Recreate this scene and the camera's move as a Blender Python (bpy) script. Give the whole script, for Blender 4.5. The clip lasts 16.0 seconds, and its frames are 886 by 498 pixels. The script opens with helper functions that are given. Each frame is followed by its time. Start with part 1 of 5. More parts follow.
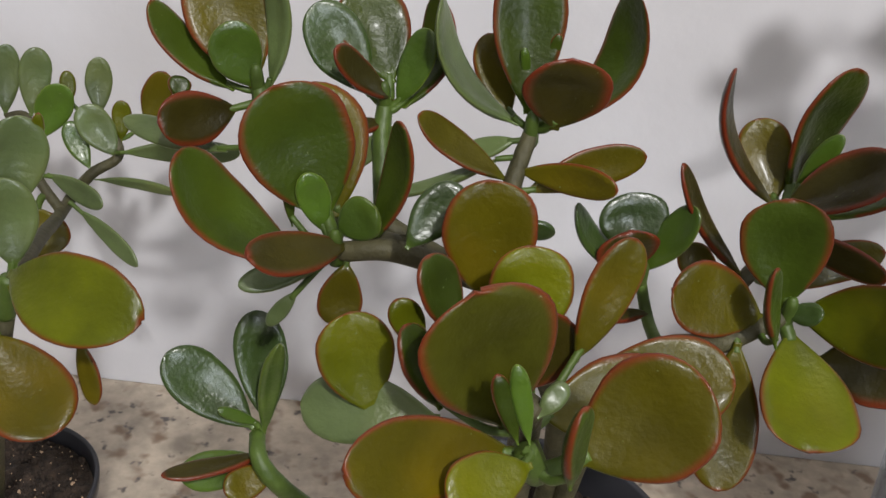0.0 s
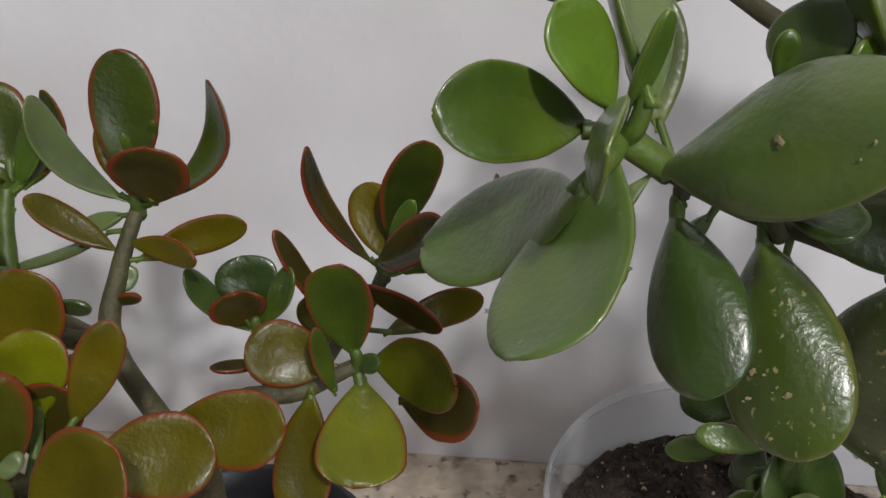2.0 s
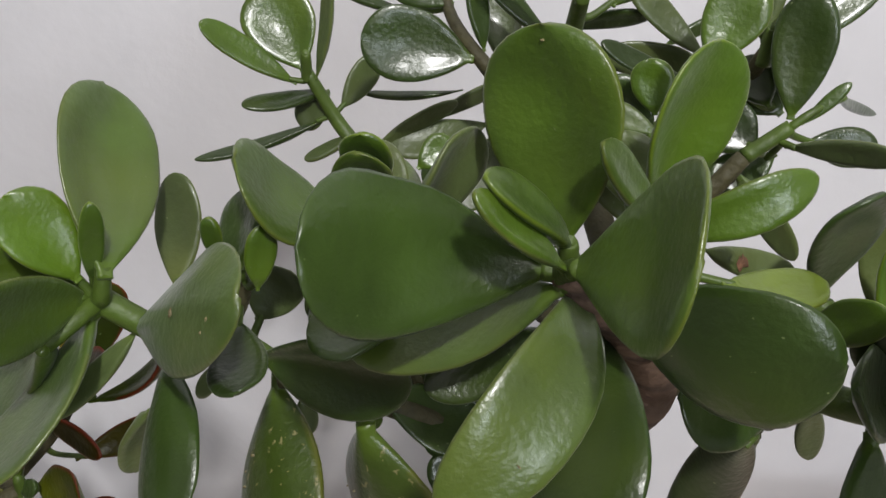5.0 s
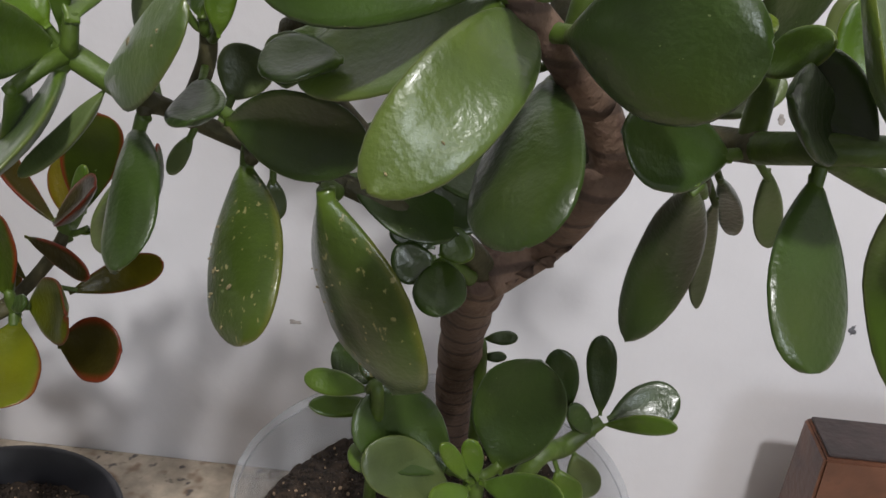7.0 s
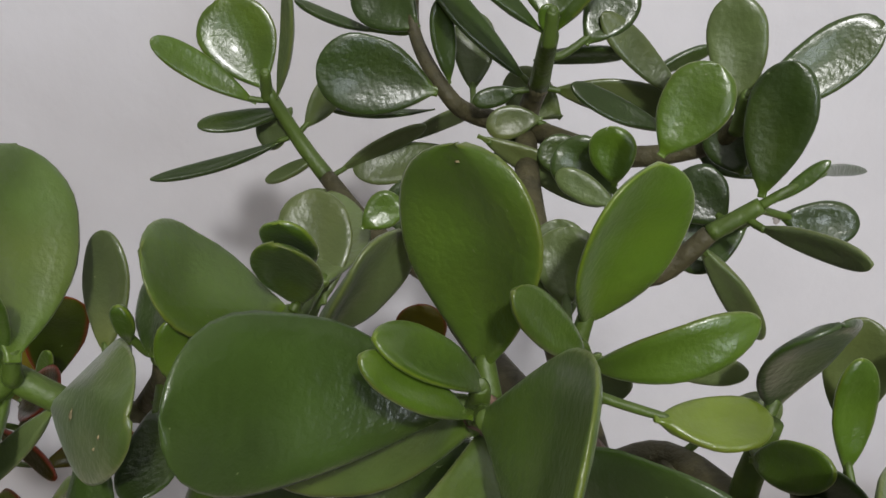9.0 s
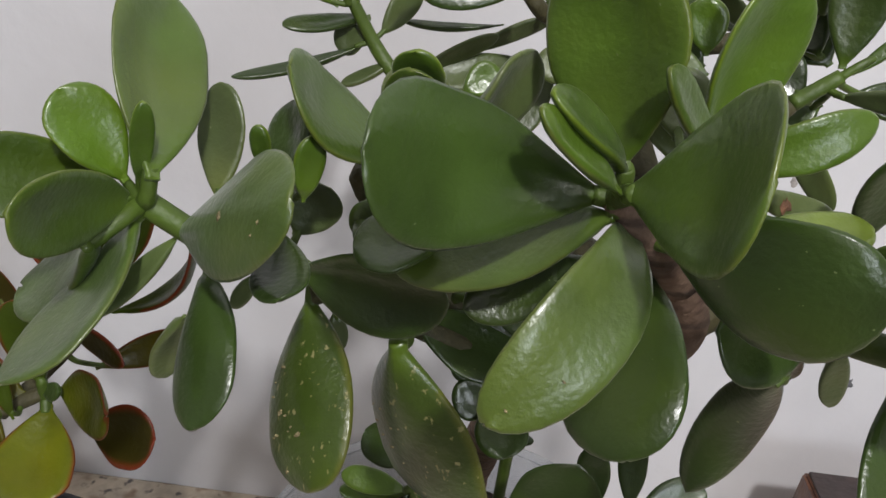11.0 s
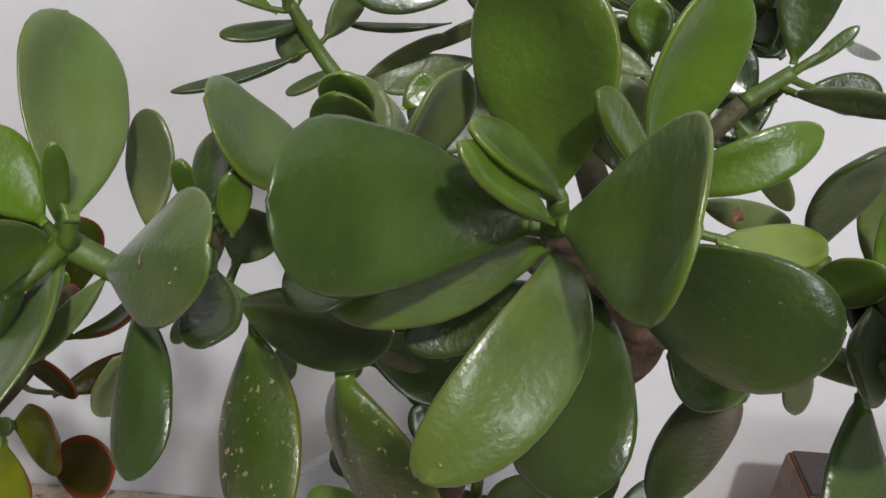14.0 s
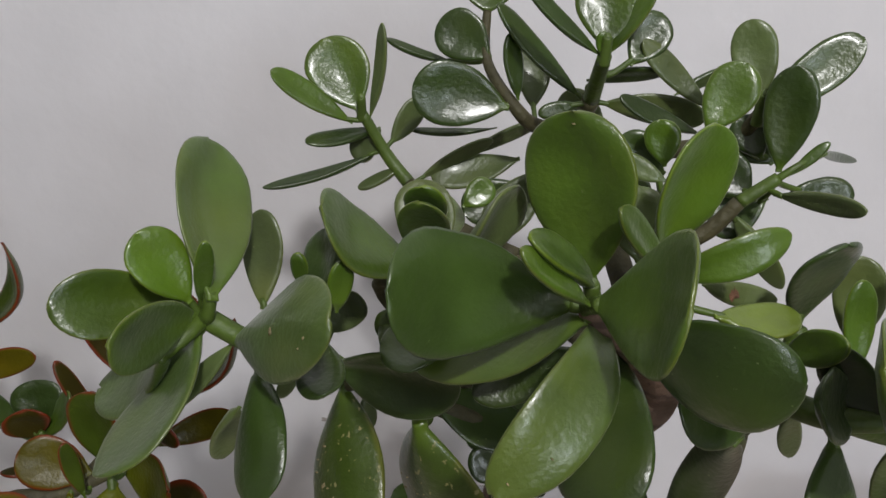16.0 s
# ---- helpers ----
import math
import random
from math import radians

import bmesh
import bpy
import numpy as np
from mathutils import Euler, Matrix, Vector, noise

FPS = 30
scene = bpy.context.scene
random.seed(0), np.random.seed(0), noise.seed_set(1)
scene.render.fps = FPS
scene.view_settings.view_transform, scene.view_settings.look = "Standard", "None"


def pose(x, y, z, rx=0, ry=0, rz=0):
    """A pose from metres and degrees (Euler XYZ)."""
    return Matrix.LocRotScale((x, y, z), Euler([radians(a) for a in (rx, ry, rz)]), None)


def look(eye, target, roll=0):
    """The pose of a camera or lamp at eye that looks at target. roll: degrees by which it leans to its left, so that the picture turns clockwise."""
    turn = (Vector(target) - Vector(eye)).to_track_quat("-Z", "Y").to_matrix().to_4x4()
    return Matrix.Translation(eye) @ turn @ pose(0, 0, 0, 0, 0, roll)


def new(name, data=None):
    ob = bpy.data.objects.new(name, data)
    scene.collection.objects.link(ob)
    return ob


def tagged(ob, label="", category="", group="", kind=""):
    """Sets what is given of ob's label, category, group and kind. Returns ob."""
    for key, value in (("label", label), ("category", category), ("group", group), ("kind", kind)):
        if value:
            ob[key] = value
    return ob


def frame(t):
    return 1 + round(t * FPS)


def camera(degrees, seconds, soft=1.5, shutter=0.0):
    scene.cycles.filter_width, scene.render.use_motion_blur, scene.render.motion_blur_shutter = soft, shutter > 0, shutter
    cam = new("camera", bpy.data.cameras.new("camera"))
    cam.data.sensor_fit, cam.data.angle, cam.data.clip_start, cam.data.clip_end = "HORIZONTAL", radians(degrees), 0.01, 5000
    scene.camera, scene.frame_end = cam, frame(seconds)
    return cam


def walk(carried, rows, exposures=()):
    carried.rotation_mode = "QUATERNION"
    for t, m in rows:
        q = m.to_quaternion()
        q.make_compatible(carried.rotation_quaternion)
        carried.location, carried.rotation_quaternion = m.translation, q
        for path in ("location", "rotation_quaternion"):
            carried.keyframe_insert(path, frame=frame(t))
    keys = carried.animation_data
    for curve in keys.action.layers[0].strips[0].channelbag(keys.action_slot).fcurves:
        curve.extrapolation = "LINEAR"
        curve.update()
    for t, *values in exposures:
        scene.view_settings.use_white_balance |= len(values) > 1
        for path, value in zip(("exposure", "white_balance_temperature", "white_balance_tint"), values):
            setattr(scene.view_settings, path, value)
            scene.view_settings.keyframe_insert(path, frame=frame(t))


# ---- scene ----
cam = camera(53.10, 16.0)
METRES, EYE, TILT, LEAN, TURN = 0.85, 0.486, -32.0, -3.0, 6.7
ROWS = [
    (0.0, 0.0026, -0.0009, -0.0081, 0.3616, 1.641, 0.2998),
    (0.5, 0.0412, -0.0146, -0.0027, -0.7664, 1.5736, 0.881),
    (1.0, 0.0857, -0.029, 0.0044, -1.2416, 1.4474, 1.8198),
    (1.5, 0.1238, -0.0408, 0.0069, -1.0838, 1.5858, 2.3495),
    (2.0, 0.1765, -0.0486, 0.014, -1.1731, 1.687, 2.6081),
    (2.5, 0.2382, -0.0443, 0.0245, -2.9613, 2.2979, 3.9616),
    (3.0, 0.2733, -0.0449, 0.0339, -3.6911, 2.4431, 5.1512),
    (3.5, 0.2936, -0.0494, 0.0688, -4.3785, 1.5295, 6.0021),
    (6.0, 0.3422, -0.1179, -0.0378, -1.9874, 11.574, 0.2958),
    (6.5, 0.3392, -0.1051, -0.0642, -1.7276, 9.6236, 0.1818),
    (7.0, 0.3589, -0.0945, -0.0538, -0.8923, 6.9689, 0.3362),
    (7.5, 0.3936, -0.0912, -0.0046, -0.5339, 4.5971, 0.9925),
    (8.0, 0.3992, -0.0965, 0.0353, -0.7754, 3.2373, 0.9641),
    (8.5, 0.389, -0.0902, 0.0549, -1.1777, 2.6708, 0.7587),
    (9.0, 0.3673, -0.0864, 0.0752, -1.2515, 3.1923, 0.7721),
    (11.5, 0.318, -0.0958, -0.0063, -3.4786, 5.3304, -1.3346),
    (12.0, 0.3271, -0.0868, -0.0226, -3.4368, 5.6832, -0.1976),
    (12.5, 0.3273, -0.0747, -0.0379, -3.525, 5.877, 0.4661),
    (13.0, 0.3307, -0.072, -0.0382, -3.6426, 4.8246, 0.9006),
    (13.5, 0.3337, -0.0909, -0.0023, -3.7159, 3.5024, 1.366),
    (14.0, 0.3366, -0.0889, 0.0287, -3.7416, 3.4491, 1.832),
    (14.5, 0.3301, -0.1044, 0.0473, -3.7374, 4.0419, 2.1309),
    (15.0, 0.3256, -0.1496, 0.0429, -3.9861, 5.6291, 2.2085),
    (15.5, 0.3242, -0.1661, 0.0372, -3.6245, 7.2348, 2.3236),
    (16.0, 0.319, -0.1652, 0.028, -2.0543, 7.6191, 1.8241),
]
walk(cam, [(t, pose(0, 0, EYE, TILT, LEAN, TURN) @ pose(METRES * x, METRES * y, METRES * z, 90 + pitch, roll, yaw)) for t, x, y, z, yaw, pitch, roll in ROWS],
     exposures=((0.0, 0.28), (0.5, 0.15), (1.0, 0.05), (3.5, 0.04), (6.0, 0.03), (7.5, 0.04), (8.0, 0.02), (9.0, -0.10), (11.5, 0.10), (12.5, 0.06), (13.5, 0.12), (14.0, 0.15), (14.5, -0.03), (15.5, -0.2), (16.0, -0.22)))

# ---- light ----
world = bpy.data.worlds.new("room_light")
scene.world = world
world.use_nodes = True
world.node_tree.nodes["Background"].inputs["Color"].default_value = (0.93, 0.95, 1.0, 1)
world.node_tree.nodes["Background"].inputs["Strength"].default_value = 0.26


def bulb(name, eye, radius, power, colour):
    data = bpy.data.lights.new(name, "POINT")
    data.shadow_soft_size, data.energy, data.color = radius, power, colour
    ob = new(name, data)
    ob.location = eye
    return ob


bulb("ceiling_bulb", (0.58, -1.10, 1.81), 0.06, 108.0, (0.98, 0.965, 0.96))

# added lamp in an unseen window behind the camera, assumed from leaf highlights
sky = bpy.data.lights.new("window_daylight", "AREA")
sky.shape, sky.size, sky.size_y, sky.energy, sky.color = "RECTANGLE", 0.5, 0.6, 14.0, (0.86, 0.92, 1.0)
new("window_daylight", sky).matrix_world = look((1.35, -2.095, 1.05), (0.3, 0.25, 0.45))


# ---- materials ----
def material(name, base, rough=0.5, noise_scale=30.0, spread=0.15, bump=0.1, bump_scale=200.0, coat=0.0, object_vary=0.0):
    m = bpy.data.materials.new(name)
    m.use_nodes = True
    nt = m.node_tree
    b = nt.nodes["Principled BSDF"]
    b.inputs["Roughness"].default_value = rough
    b.inputs["Coat Weight"].default_value = coat
    b.inputs["Coat Roughness"].default_value = 0.15
    tc = nt.nodes.new("ShaderNodeTexCoord")
    n1 = nt.nodes.new("ShaderNodeTexNoise")
    n1.inputs["Scale"].default_value, n1.inputs["Detail"].default_value = noise_scale, 6
    nt.links.new(tc.outputs["Object"], n1.inputs["Vector"])
    ramp = nt.nodes.new("ShaderNodeValToRGB")
    lo = [max(0, c * (1 - spread)) for c in base]
    hi = [min(1, c * (1 + spread)) for c in base]
    ramp.color_ramp.elements[0].position, ramp.color_ramp.elements[1].position = 0.3, 0.7
    ramp.color_ramp.elements[0].color, ramp.color_ramp.elements[1].color = (*lo, 1), (*hi, 1)
    nt.links.new(n1.outputs["Fac"], ramp.inputs["Fac"])
    out = ramp.outputs["Color"]
    if object_vary:
        info = nt.nodes.new("ShaderNodeObjectInfo")
        hsv = nt.nodes.new("ShaderNodeHueSaturation")
        mr = nt.nodes.new("ShaderNodeMapRange")
        mr.inputs["To Min"].default_value, mr.inputs["To Max"].default_value = 1 - object_vary, 1 + object_vary
        nt.links.new(info.outputs["Random"], mr.inputs["Value"])
        nt.links.new(mr.outputs["Result"], hsv.inputs["Value"])
        nt.links.new(out, hsv.inputs["Color"])
        out = hsv.outputs["Color"]
    nt.links.new(out, b.inputs["Base Color"])
    n2 = nt.nodes.new("ShaderNodeTexNoise")
    n2.inputs["Scale"].default_value, n2.inputs["Detail"].default_value = bump_scale, 4
    nt.links.new(tc.outputs["Object"], n2.inputs["Vector"])
    bp = nt.nodes.new("ShaderNodeBump")
    bp.inputs["Strength"].default_value, bp.inputs["Distance"].default_value = bump, 0.002
    nt.links.new(n2.outputs["Fac"], bp.inputs["Height"])
    nt.links.new(bp.outputs["Normal"], b.inputs["Normal"])
    m["out"] = out.node.name
    return m


def mixed(m, fac, colour):
    """Lays a colour over a material's base, by a factor socket."""
    nt = m.node_tree
    b = nt.nodes["Principled BSDF"]
    before = b.inputs["Base Color"].links[0].from_socket
    mx = nt.nodes.new("ShaderNodeMix")
    mx.data_type = "RGBA"
    nt.links.new(fac, mx.inputs["Factor"])
    nt.links.new(before, mx.inputs["A"])
    mx.inputs["B"].default_value = (*colour, 1)
    nt.links.new(mx.outputs["Result"], b.inputs["Base Color"])
    return m


def ranged(m, source, lo, hi, to_lo=0.0, to_hi=1.0):
    mr = m.node_tree.nodes.new("ShaderNodeMapRange")
    mr.interpolation_type = "SMOOTHSTEP"
    mr.inputs["From Min"].default_value, mr.inputs["From Max"].default_value = lo, hi
    mr.inputs["To Min"].default_value, mr.inputs["To Max"].default_value = to_lo, to_hi
    m.node_tree.links.new(source, mr.inputs["Value"])
    return mr.outputs["Result"]


def attribute(m, name):
    a = m.node_tree.nodes.new("ShaderNodeAttribute")
    a.attribute_name = name
    return a.outputs["Fac"]


def spotted(m, scale, lo, hi, colour, kind="ShaderNodeTexNoise"):
    nt = m.node_tree
    tc = nt.nodes.new("ShaderNodeTexCoord")
    n = nt.nodes.new(kind)
    n.inputs["Scale"].default_value = scale
    nt.links.new(tc.outputs["Object"], n.inputs["Vector"])
    return mixed(m, ranged(m, n.outputs[0], lo, hi), colour)


def leaf_material(name, base, margin, rim_lo, rough, young=(0.11, 0.18, 0.01), vary=0.25, gloss=0.5, bloom=0.10):
    m = material(name, base, rough, 45, 0.28, 0.19, 440, gloss * 0.35, vary)
    m.node_tree.nodes["Principled BSDF"].inputs["Specular IOR Level"].default_value = gloss
    bsdf = m.node_tree.nodes["Principled BSDF"]
    # the pale bloom of wax on the skin
    bsdf.inputs["Sheen Weight"].default_value, bsdf.inputs["Sheen Roughness"].default_value = gloss * bloom, 0.5
    bsdf.inputs["Sheen Tint"].default_value = (0.84, 0.92, 0.86, 1)
    spotted(m, 26, 0.46, 0.80, [c * k for c, k in zip(base, (1.5, 1.3, 1.1))])
    mixed(m, ranged(m, attribute(m, "base"), 0.55, 1.0, 0.0, 0.4), young)
    mixed(m, ranged(m, attribute(m, "edge"), rim_lo, 1.0, 0.0, 0.85), margin)
    spotted(m, 520, 0.745, 0.78, (0.13, 0.16, 0.07))
    return m


def scarred(m):
    """Dry, tan scratches and a yellowing margin."""
    nt = m.node_tree
    tc, mp, n = (nt.nodes.new(k) for k in ("ShaderNodeTexCoord", "ShaderNodeMapping", "ShaderNodeTexNoise"))
    mp.inputs["Scale"].default_value = (1.0, 1.0, 0.55)
    n.inputs["Scale"].default_value, n.inputs["Detail"].default_value = 400, 4
    nt.links.new(tc.outputs["Object"], mp.inputs["Vector"])
    nt.links.new(mp.outputs["Vector"], n.inputs["Vector"])
    return mixed(m, ranged(m, n.outputs[0], 0.635, 0.70), (0.22, 0.20, 0.085))


GREEN = leaf_material("green_leaf", (0.050, 0.090, 0.0075), (0.091, 0.119, 0.0126), 0.90, 0.31)
YOUNG = leaf_material("young_green_leaf", (0.053, 0.101, 0.0065), (0.121, 0.176, 0.00945), 0.90, 0.34)
# dark green; on two big jade leaves it also stands in for shade
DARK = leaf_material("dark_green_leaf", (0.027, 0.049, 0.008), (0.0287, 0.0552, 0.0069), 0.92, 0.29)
PALE = leaf_material("pale_leaf_underside", (0.0756, 0.105, 0.0324), (0.0945, 0.121, 0.027), 0.90, 0.38)
SCARRED = scarred(leaf_material("scarred_green_leaf", (0.0475, 0.0775, 0.01), (0.0938, 0.1, 0.0112), 0.84, 0.28))
OLIVE = leaf_material("olive_leaf", (0.0686, 0.0577, 0.00156), (0.15, 0.020, 0.007), 0.80, 0.33, (0.0702, 0.0858, 0.00468), gloss=0.2)
RED = leaf_material("red_rimmed_leaf", (0.0304, 0.0475, 0.0038), (0.15, 0.020, 0.007), 0.78, 0.33, gloss=0.2)
MAROON = leaf_material("maroon_flushed_leaf", (0.0288, 0.0234, 0.0027), (0.15, 0.020, 0.007), 0.66, 0.31, (0.072, 0.081, 0.0072), gloss=0.2)
LIME = leaf_material("lime_leaf", (0.0836, 0.095, 0.0019), (0.15, 0.020, 0.007), 0.86, 0.34, (0.104, 0.123, 0.00665), gloss=0.2)
DUSK = leaf_material("dusky_olive_leaf", (0.040, 0.041, 0.003), (0.15, 0.020, 0.007), 0.80, 0.33, (0.07, 0.08, 0.005), gloss=0.2)
FRESH = leaf_material("fresh_yellow_green_leaf", (0.095, 0.135, 0.012), (0.13, 0.16, 0.015), 0.90, 0.34)
WAXY = leaf_material("waxy_grey_green_leaf", (0.054, 0.090, 0.014), (0.080, 0.105, 0.015), 0.90, 0.34, vary=0.15, gloss=0.62, bloom=0.14)
STEM = material("green_stem", (0.060, 0.098, 0.012), 0.5, 90, 0.3, 0.3, 300)
BARK = spotted(material("brown_bark", (0.155, 0.098, 0.068), 0.8, 60, 0.35, 0.8, 260), 120, 0.55, 0.7, (0.11, 0.065, 0.048))


def ringed(m):
    """Dark rings round a trunk, where old leaves have fallen."""
    nt = m.node_tree
    tc, w = nt.nodes.new("ShaderNodeTexCoord"), nt.nodes.new("ShaderNodeTexWave")
    w.bands_direction = "Z"
    w.inputs["Scale"].default_value, w.inputs["Distortion"].default_value, w.inputs["Detail Scale"].default_value = 21.0, 1.6, 1.2
    nt.links.new(tc.outputs["Object"], w.inputs["Vector"])
    return mixed(m, ranged(m, w.outputs["Fac"], 0.86, 0.99, 0.0, 0.75), (0.05, 0.03, 0.022))


ringed(BARK)
TWIG = material("brown_green_twig", (0.056, 0.050, 0.020), 0.65, 120, 0.35, 0.5, 350)
WALL = material("white_wall_paint", (0.67, 0.66, 0.685), 0.75, 16, 0.035, 0.3, 60)
GRANITE = material("polished_beige_granite", (0.44, 0.37, 0.29), 0.38, 70, 0.25, 0.0, 200)
spotted(GRANITE, 48, 0.53, 0.70, (0.22, 0.15, 0.10))
spotted(GRANITE, 80, 0.60, 0.72, (0.10, 0.085, 0.08))
BLACKPOT = material("black_plastic", (0.022, 0.022, 0.026), 0.35, 40, 0.2, 0.05, 300)
SOIL = material("dark_potting_soil", (0.030, 0.019, 0.012), 0.95, 160, 0.7, 1.0, 500)
GRIT = material("pale_soil_grit", (0.32, 0.22, 0.14), 0.9, 200, 0.4, 0.4, 600, 0, 0.5)
WOOD = spotted(material("varnished_brown_wood", (0.12, 0.050, 0.028), 0.42, 35, 0.3, 0.3, 160), 50, 0.6, 0.72, (0.07, 0.03, 0.02))
WOODTOP = material("dark_varnished_wood", (0.034, 0.021, 0.019), 0.42, 60, 0.4, 0.3, 200)
ROOM = material("pale_room_paint", (0.27, 0.265, 0.26), 0.8, 2, 0.04, 0.1, 40)
FLOOR = material("brown_floor", (0.16, 0.13, 0.10), 0.6, 6, 0.2, 0.1, 60)
TAN = material("dry_tan_scar", (0.22, 0.18, 0.09), 0.8, 300, 0.4, 0.6, 600)
BROWN = material("dry_brown_scar", (0.16, 0.075, 0.04), 0.85, 300, 0.5, 0.8, 600)
CEIL = material("white_ceiling_paint", (0.42, 0.41, 0.40), 0.8, 2, 0.03, 0.1, 40)

CLEAR = bpy.data.materials.new("clear_plastic")
CLEAR.use_nodes = True
_nt = CLEAR.node_tree
_nt.nodes.remove(_nt.nodes["Principled BSDF"])
_tr, _gl, _mx, _df = (_nt.nodes.new(k) for k in ("ShaderNodeBsdfTransparent", "ShaderNodeBsdfGlossy", "ShaderNodeMixShader", "ShaderNodeBsdfDiffuse"))
_mx2, _fr = _nt.nodes.new("ShaderNodeMixShader"), _nt.nodes.new("ShaderNodeLayerWeight")
_gl.inputs["Roughness"].default_value = 0.12
_tr.inputs["Color"].default_value = (0.93, 0.94, 0.95, 1)
_df.inputs["Color"].default_value = (0.7, 0.72, 0.75, 1)
_fr.inputs["Blend"].default_value = 0.12
_pw = _nt.nodes.new("ShaderNodeMath")
_pw.operation = "MULTIPLY"
_pw.inputs[1].default_value = 0.35
_nt.links.new(_fr.outputs["Facing"], _pw.inputs[0])
_mx2.inputs["Fac"].default_value = 0.15
_nt.links.new(_tr.outputs[0], _mx2.inputs[1])
_nt.links.new(_df.outputs[0], _mx2.inputs[2])
_nt.links.new(_pw.outputs[0], _mx.inputs["Fac"])
_nt.links.new(_mx2.outputs[0], _mx.inputs[1])
_nt.links.new(_gl.outputs[0], _mx.inputs[2])
_nt.links.new(_mx.outputs[0], _nt.nodes["Material Output"].inputs["Surface"])


# ---- builders ----
def part(name, bm, mat, parent=None, label="", smooth=True):
    me = bpy.data.meshes.new(name)
    bm.to_mesh(me)
    bm.free()
    me.materials.append(mat)
    for p in me.polygons:
        p.use_smooth = smooth
    ob = new(name, me)
    ob.parent = parent
    if label:
        tagged(ob, label)
    return ob


def thing(name, at, label, category, group="", kind=""):
    ob = new(name)
    ob.location = at
    ob.empty_display_size = 0.02
    bpy.context.view_layer.update()
    return tagged(ob, label, category, group, kind)


def slab(lo, hi, bevel=0.0):
    bm = bmesh.new()
    bmesh.ops.create_cube(bm, size=1)
    for v in bm.verts:
        v.co = Vector([lo[i] if v.co[i] < 0 else hi[i] for i in range(3)])
    if bevel:
        bmesh.ops.bevel(bm, geom=bm.edges[:], offset=bevel, segments=2, affect="EDGES", profile=0.6)
    return bm


def lathe(profile, centre, n=64, wobble=0.0, closed=True):
    """A turned form: (radius, height) pairs, spun about an upright axis."""
    bm = bmesh.new()
    rings = []
    for k, (r, z) in enumerate(profile):
        ring = []
        for i in range(n):
            a = 2 * math.pi * i / n
            rr = r * (1 + wobble * noise.noise(Vector((math.cos(a) * 2, math.sin(a) * 2, k * 0.3))))
            ring.append(bm.verts.new((centre[0] + rr * math.cos(a), centre[1] + rr * math.sin(a), centre[2] + z)))
        rings.append(ring)
    for a, b in zip(rings, rings[1:]):
        for i in range(n):
            bm.faces.new((a[i], a[(i + 1) % n], b[(i + 1) % n], b[i]))
    if closed:
        bm.faces.new(rings[0][::-1])
        bm.faces.new(rings[-1])
    return bm


def tube(points, radii, n=12, rough=0.0):
    """A tapered, gently bending stem through points (smoothed between them)."""
    pts = [Vector(p) for p in points]
    fine, rad = [], []
    for i in range(len(pts) - 1):
        p0, p1, p2, p3 = pts[max(i - 1, 0)], pts[i], pts[i + 1], pts[min(i + 2, len(pts) - 1)]
        for k in range(6):
            t = k / 6
            fine.append(0.5 * ((2 * p1) + (p2 - p0) * t + (2 * p0 - 5 * p1 + 4 * p2 - p3) * t * t + (3 * p1 - p0 - 3 * p2 + p3) * t ** 3))
            rad.append(radii[i] + (radii[i + 1] - radii[i]) * t)
    fine.append(pts[-1])
    rad.append(radii[-1])
    bm = bmesh.new()
    side = None
    rings = []
    for i, p in enumerate(fine):
        d = (fine[min(i + 1, len(fine) - 1)] - fine[max(i - 1, 0)]).normalized()
        side = d.orthogonal() if side is None else side - d * side.dot(d)
        side.normalize()
        up = d.cross(side)
        ring = []
        for j in range(n):
            a = 2 * math.pi * j / n
            w = (side * math.cos(a) + up * math.sin(a))
            r = rad[i] * (1 + rough * noise.noise((p + w * rad[i]) * 90))
            ring.append(bm.verts.new(p + w * r))
        rings.append(ring)
    for a, b in zip(rings, rings[1:]):
        for j in range(n):
            bm.faces.new((a[j], a[(j + 1) % n], b[(j + 1) % n], b[j]))
    bm.faces.new(rings[0][::-1])
    bm.faces.new(rings[-1])
    return bm


TWIGS, LEAF_BASES = {}, {}


def stem(plant, mat, points, radii, name="branch", rough=0.06):
    if name in ("branch", "trunk", "stalk"):
        TWIGS.setdefault(plant, []).append([Vector(p) for p in points])
    ob = part(name, tube(points, radii, 14, rough), mat)
    ob.parent = plant
    ob.matrix_parent_inverse = plant.matrix_world.inverted()
    return ob


RINGS, ROUND = 18, 18


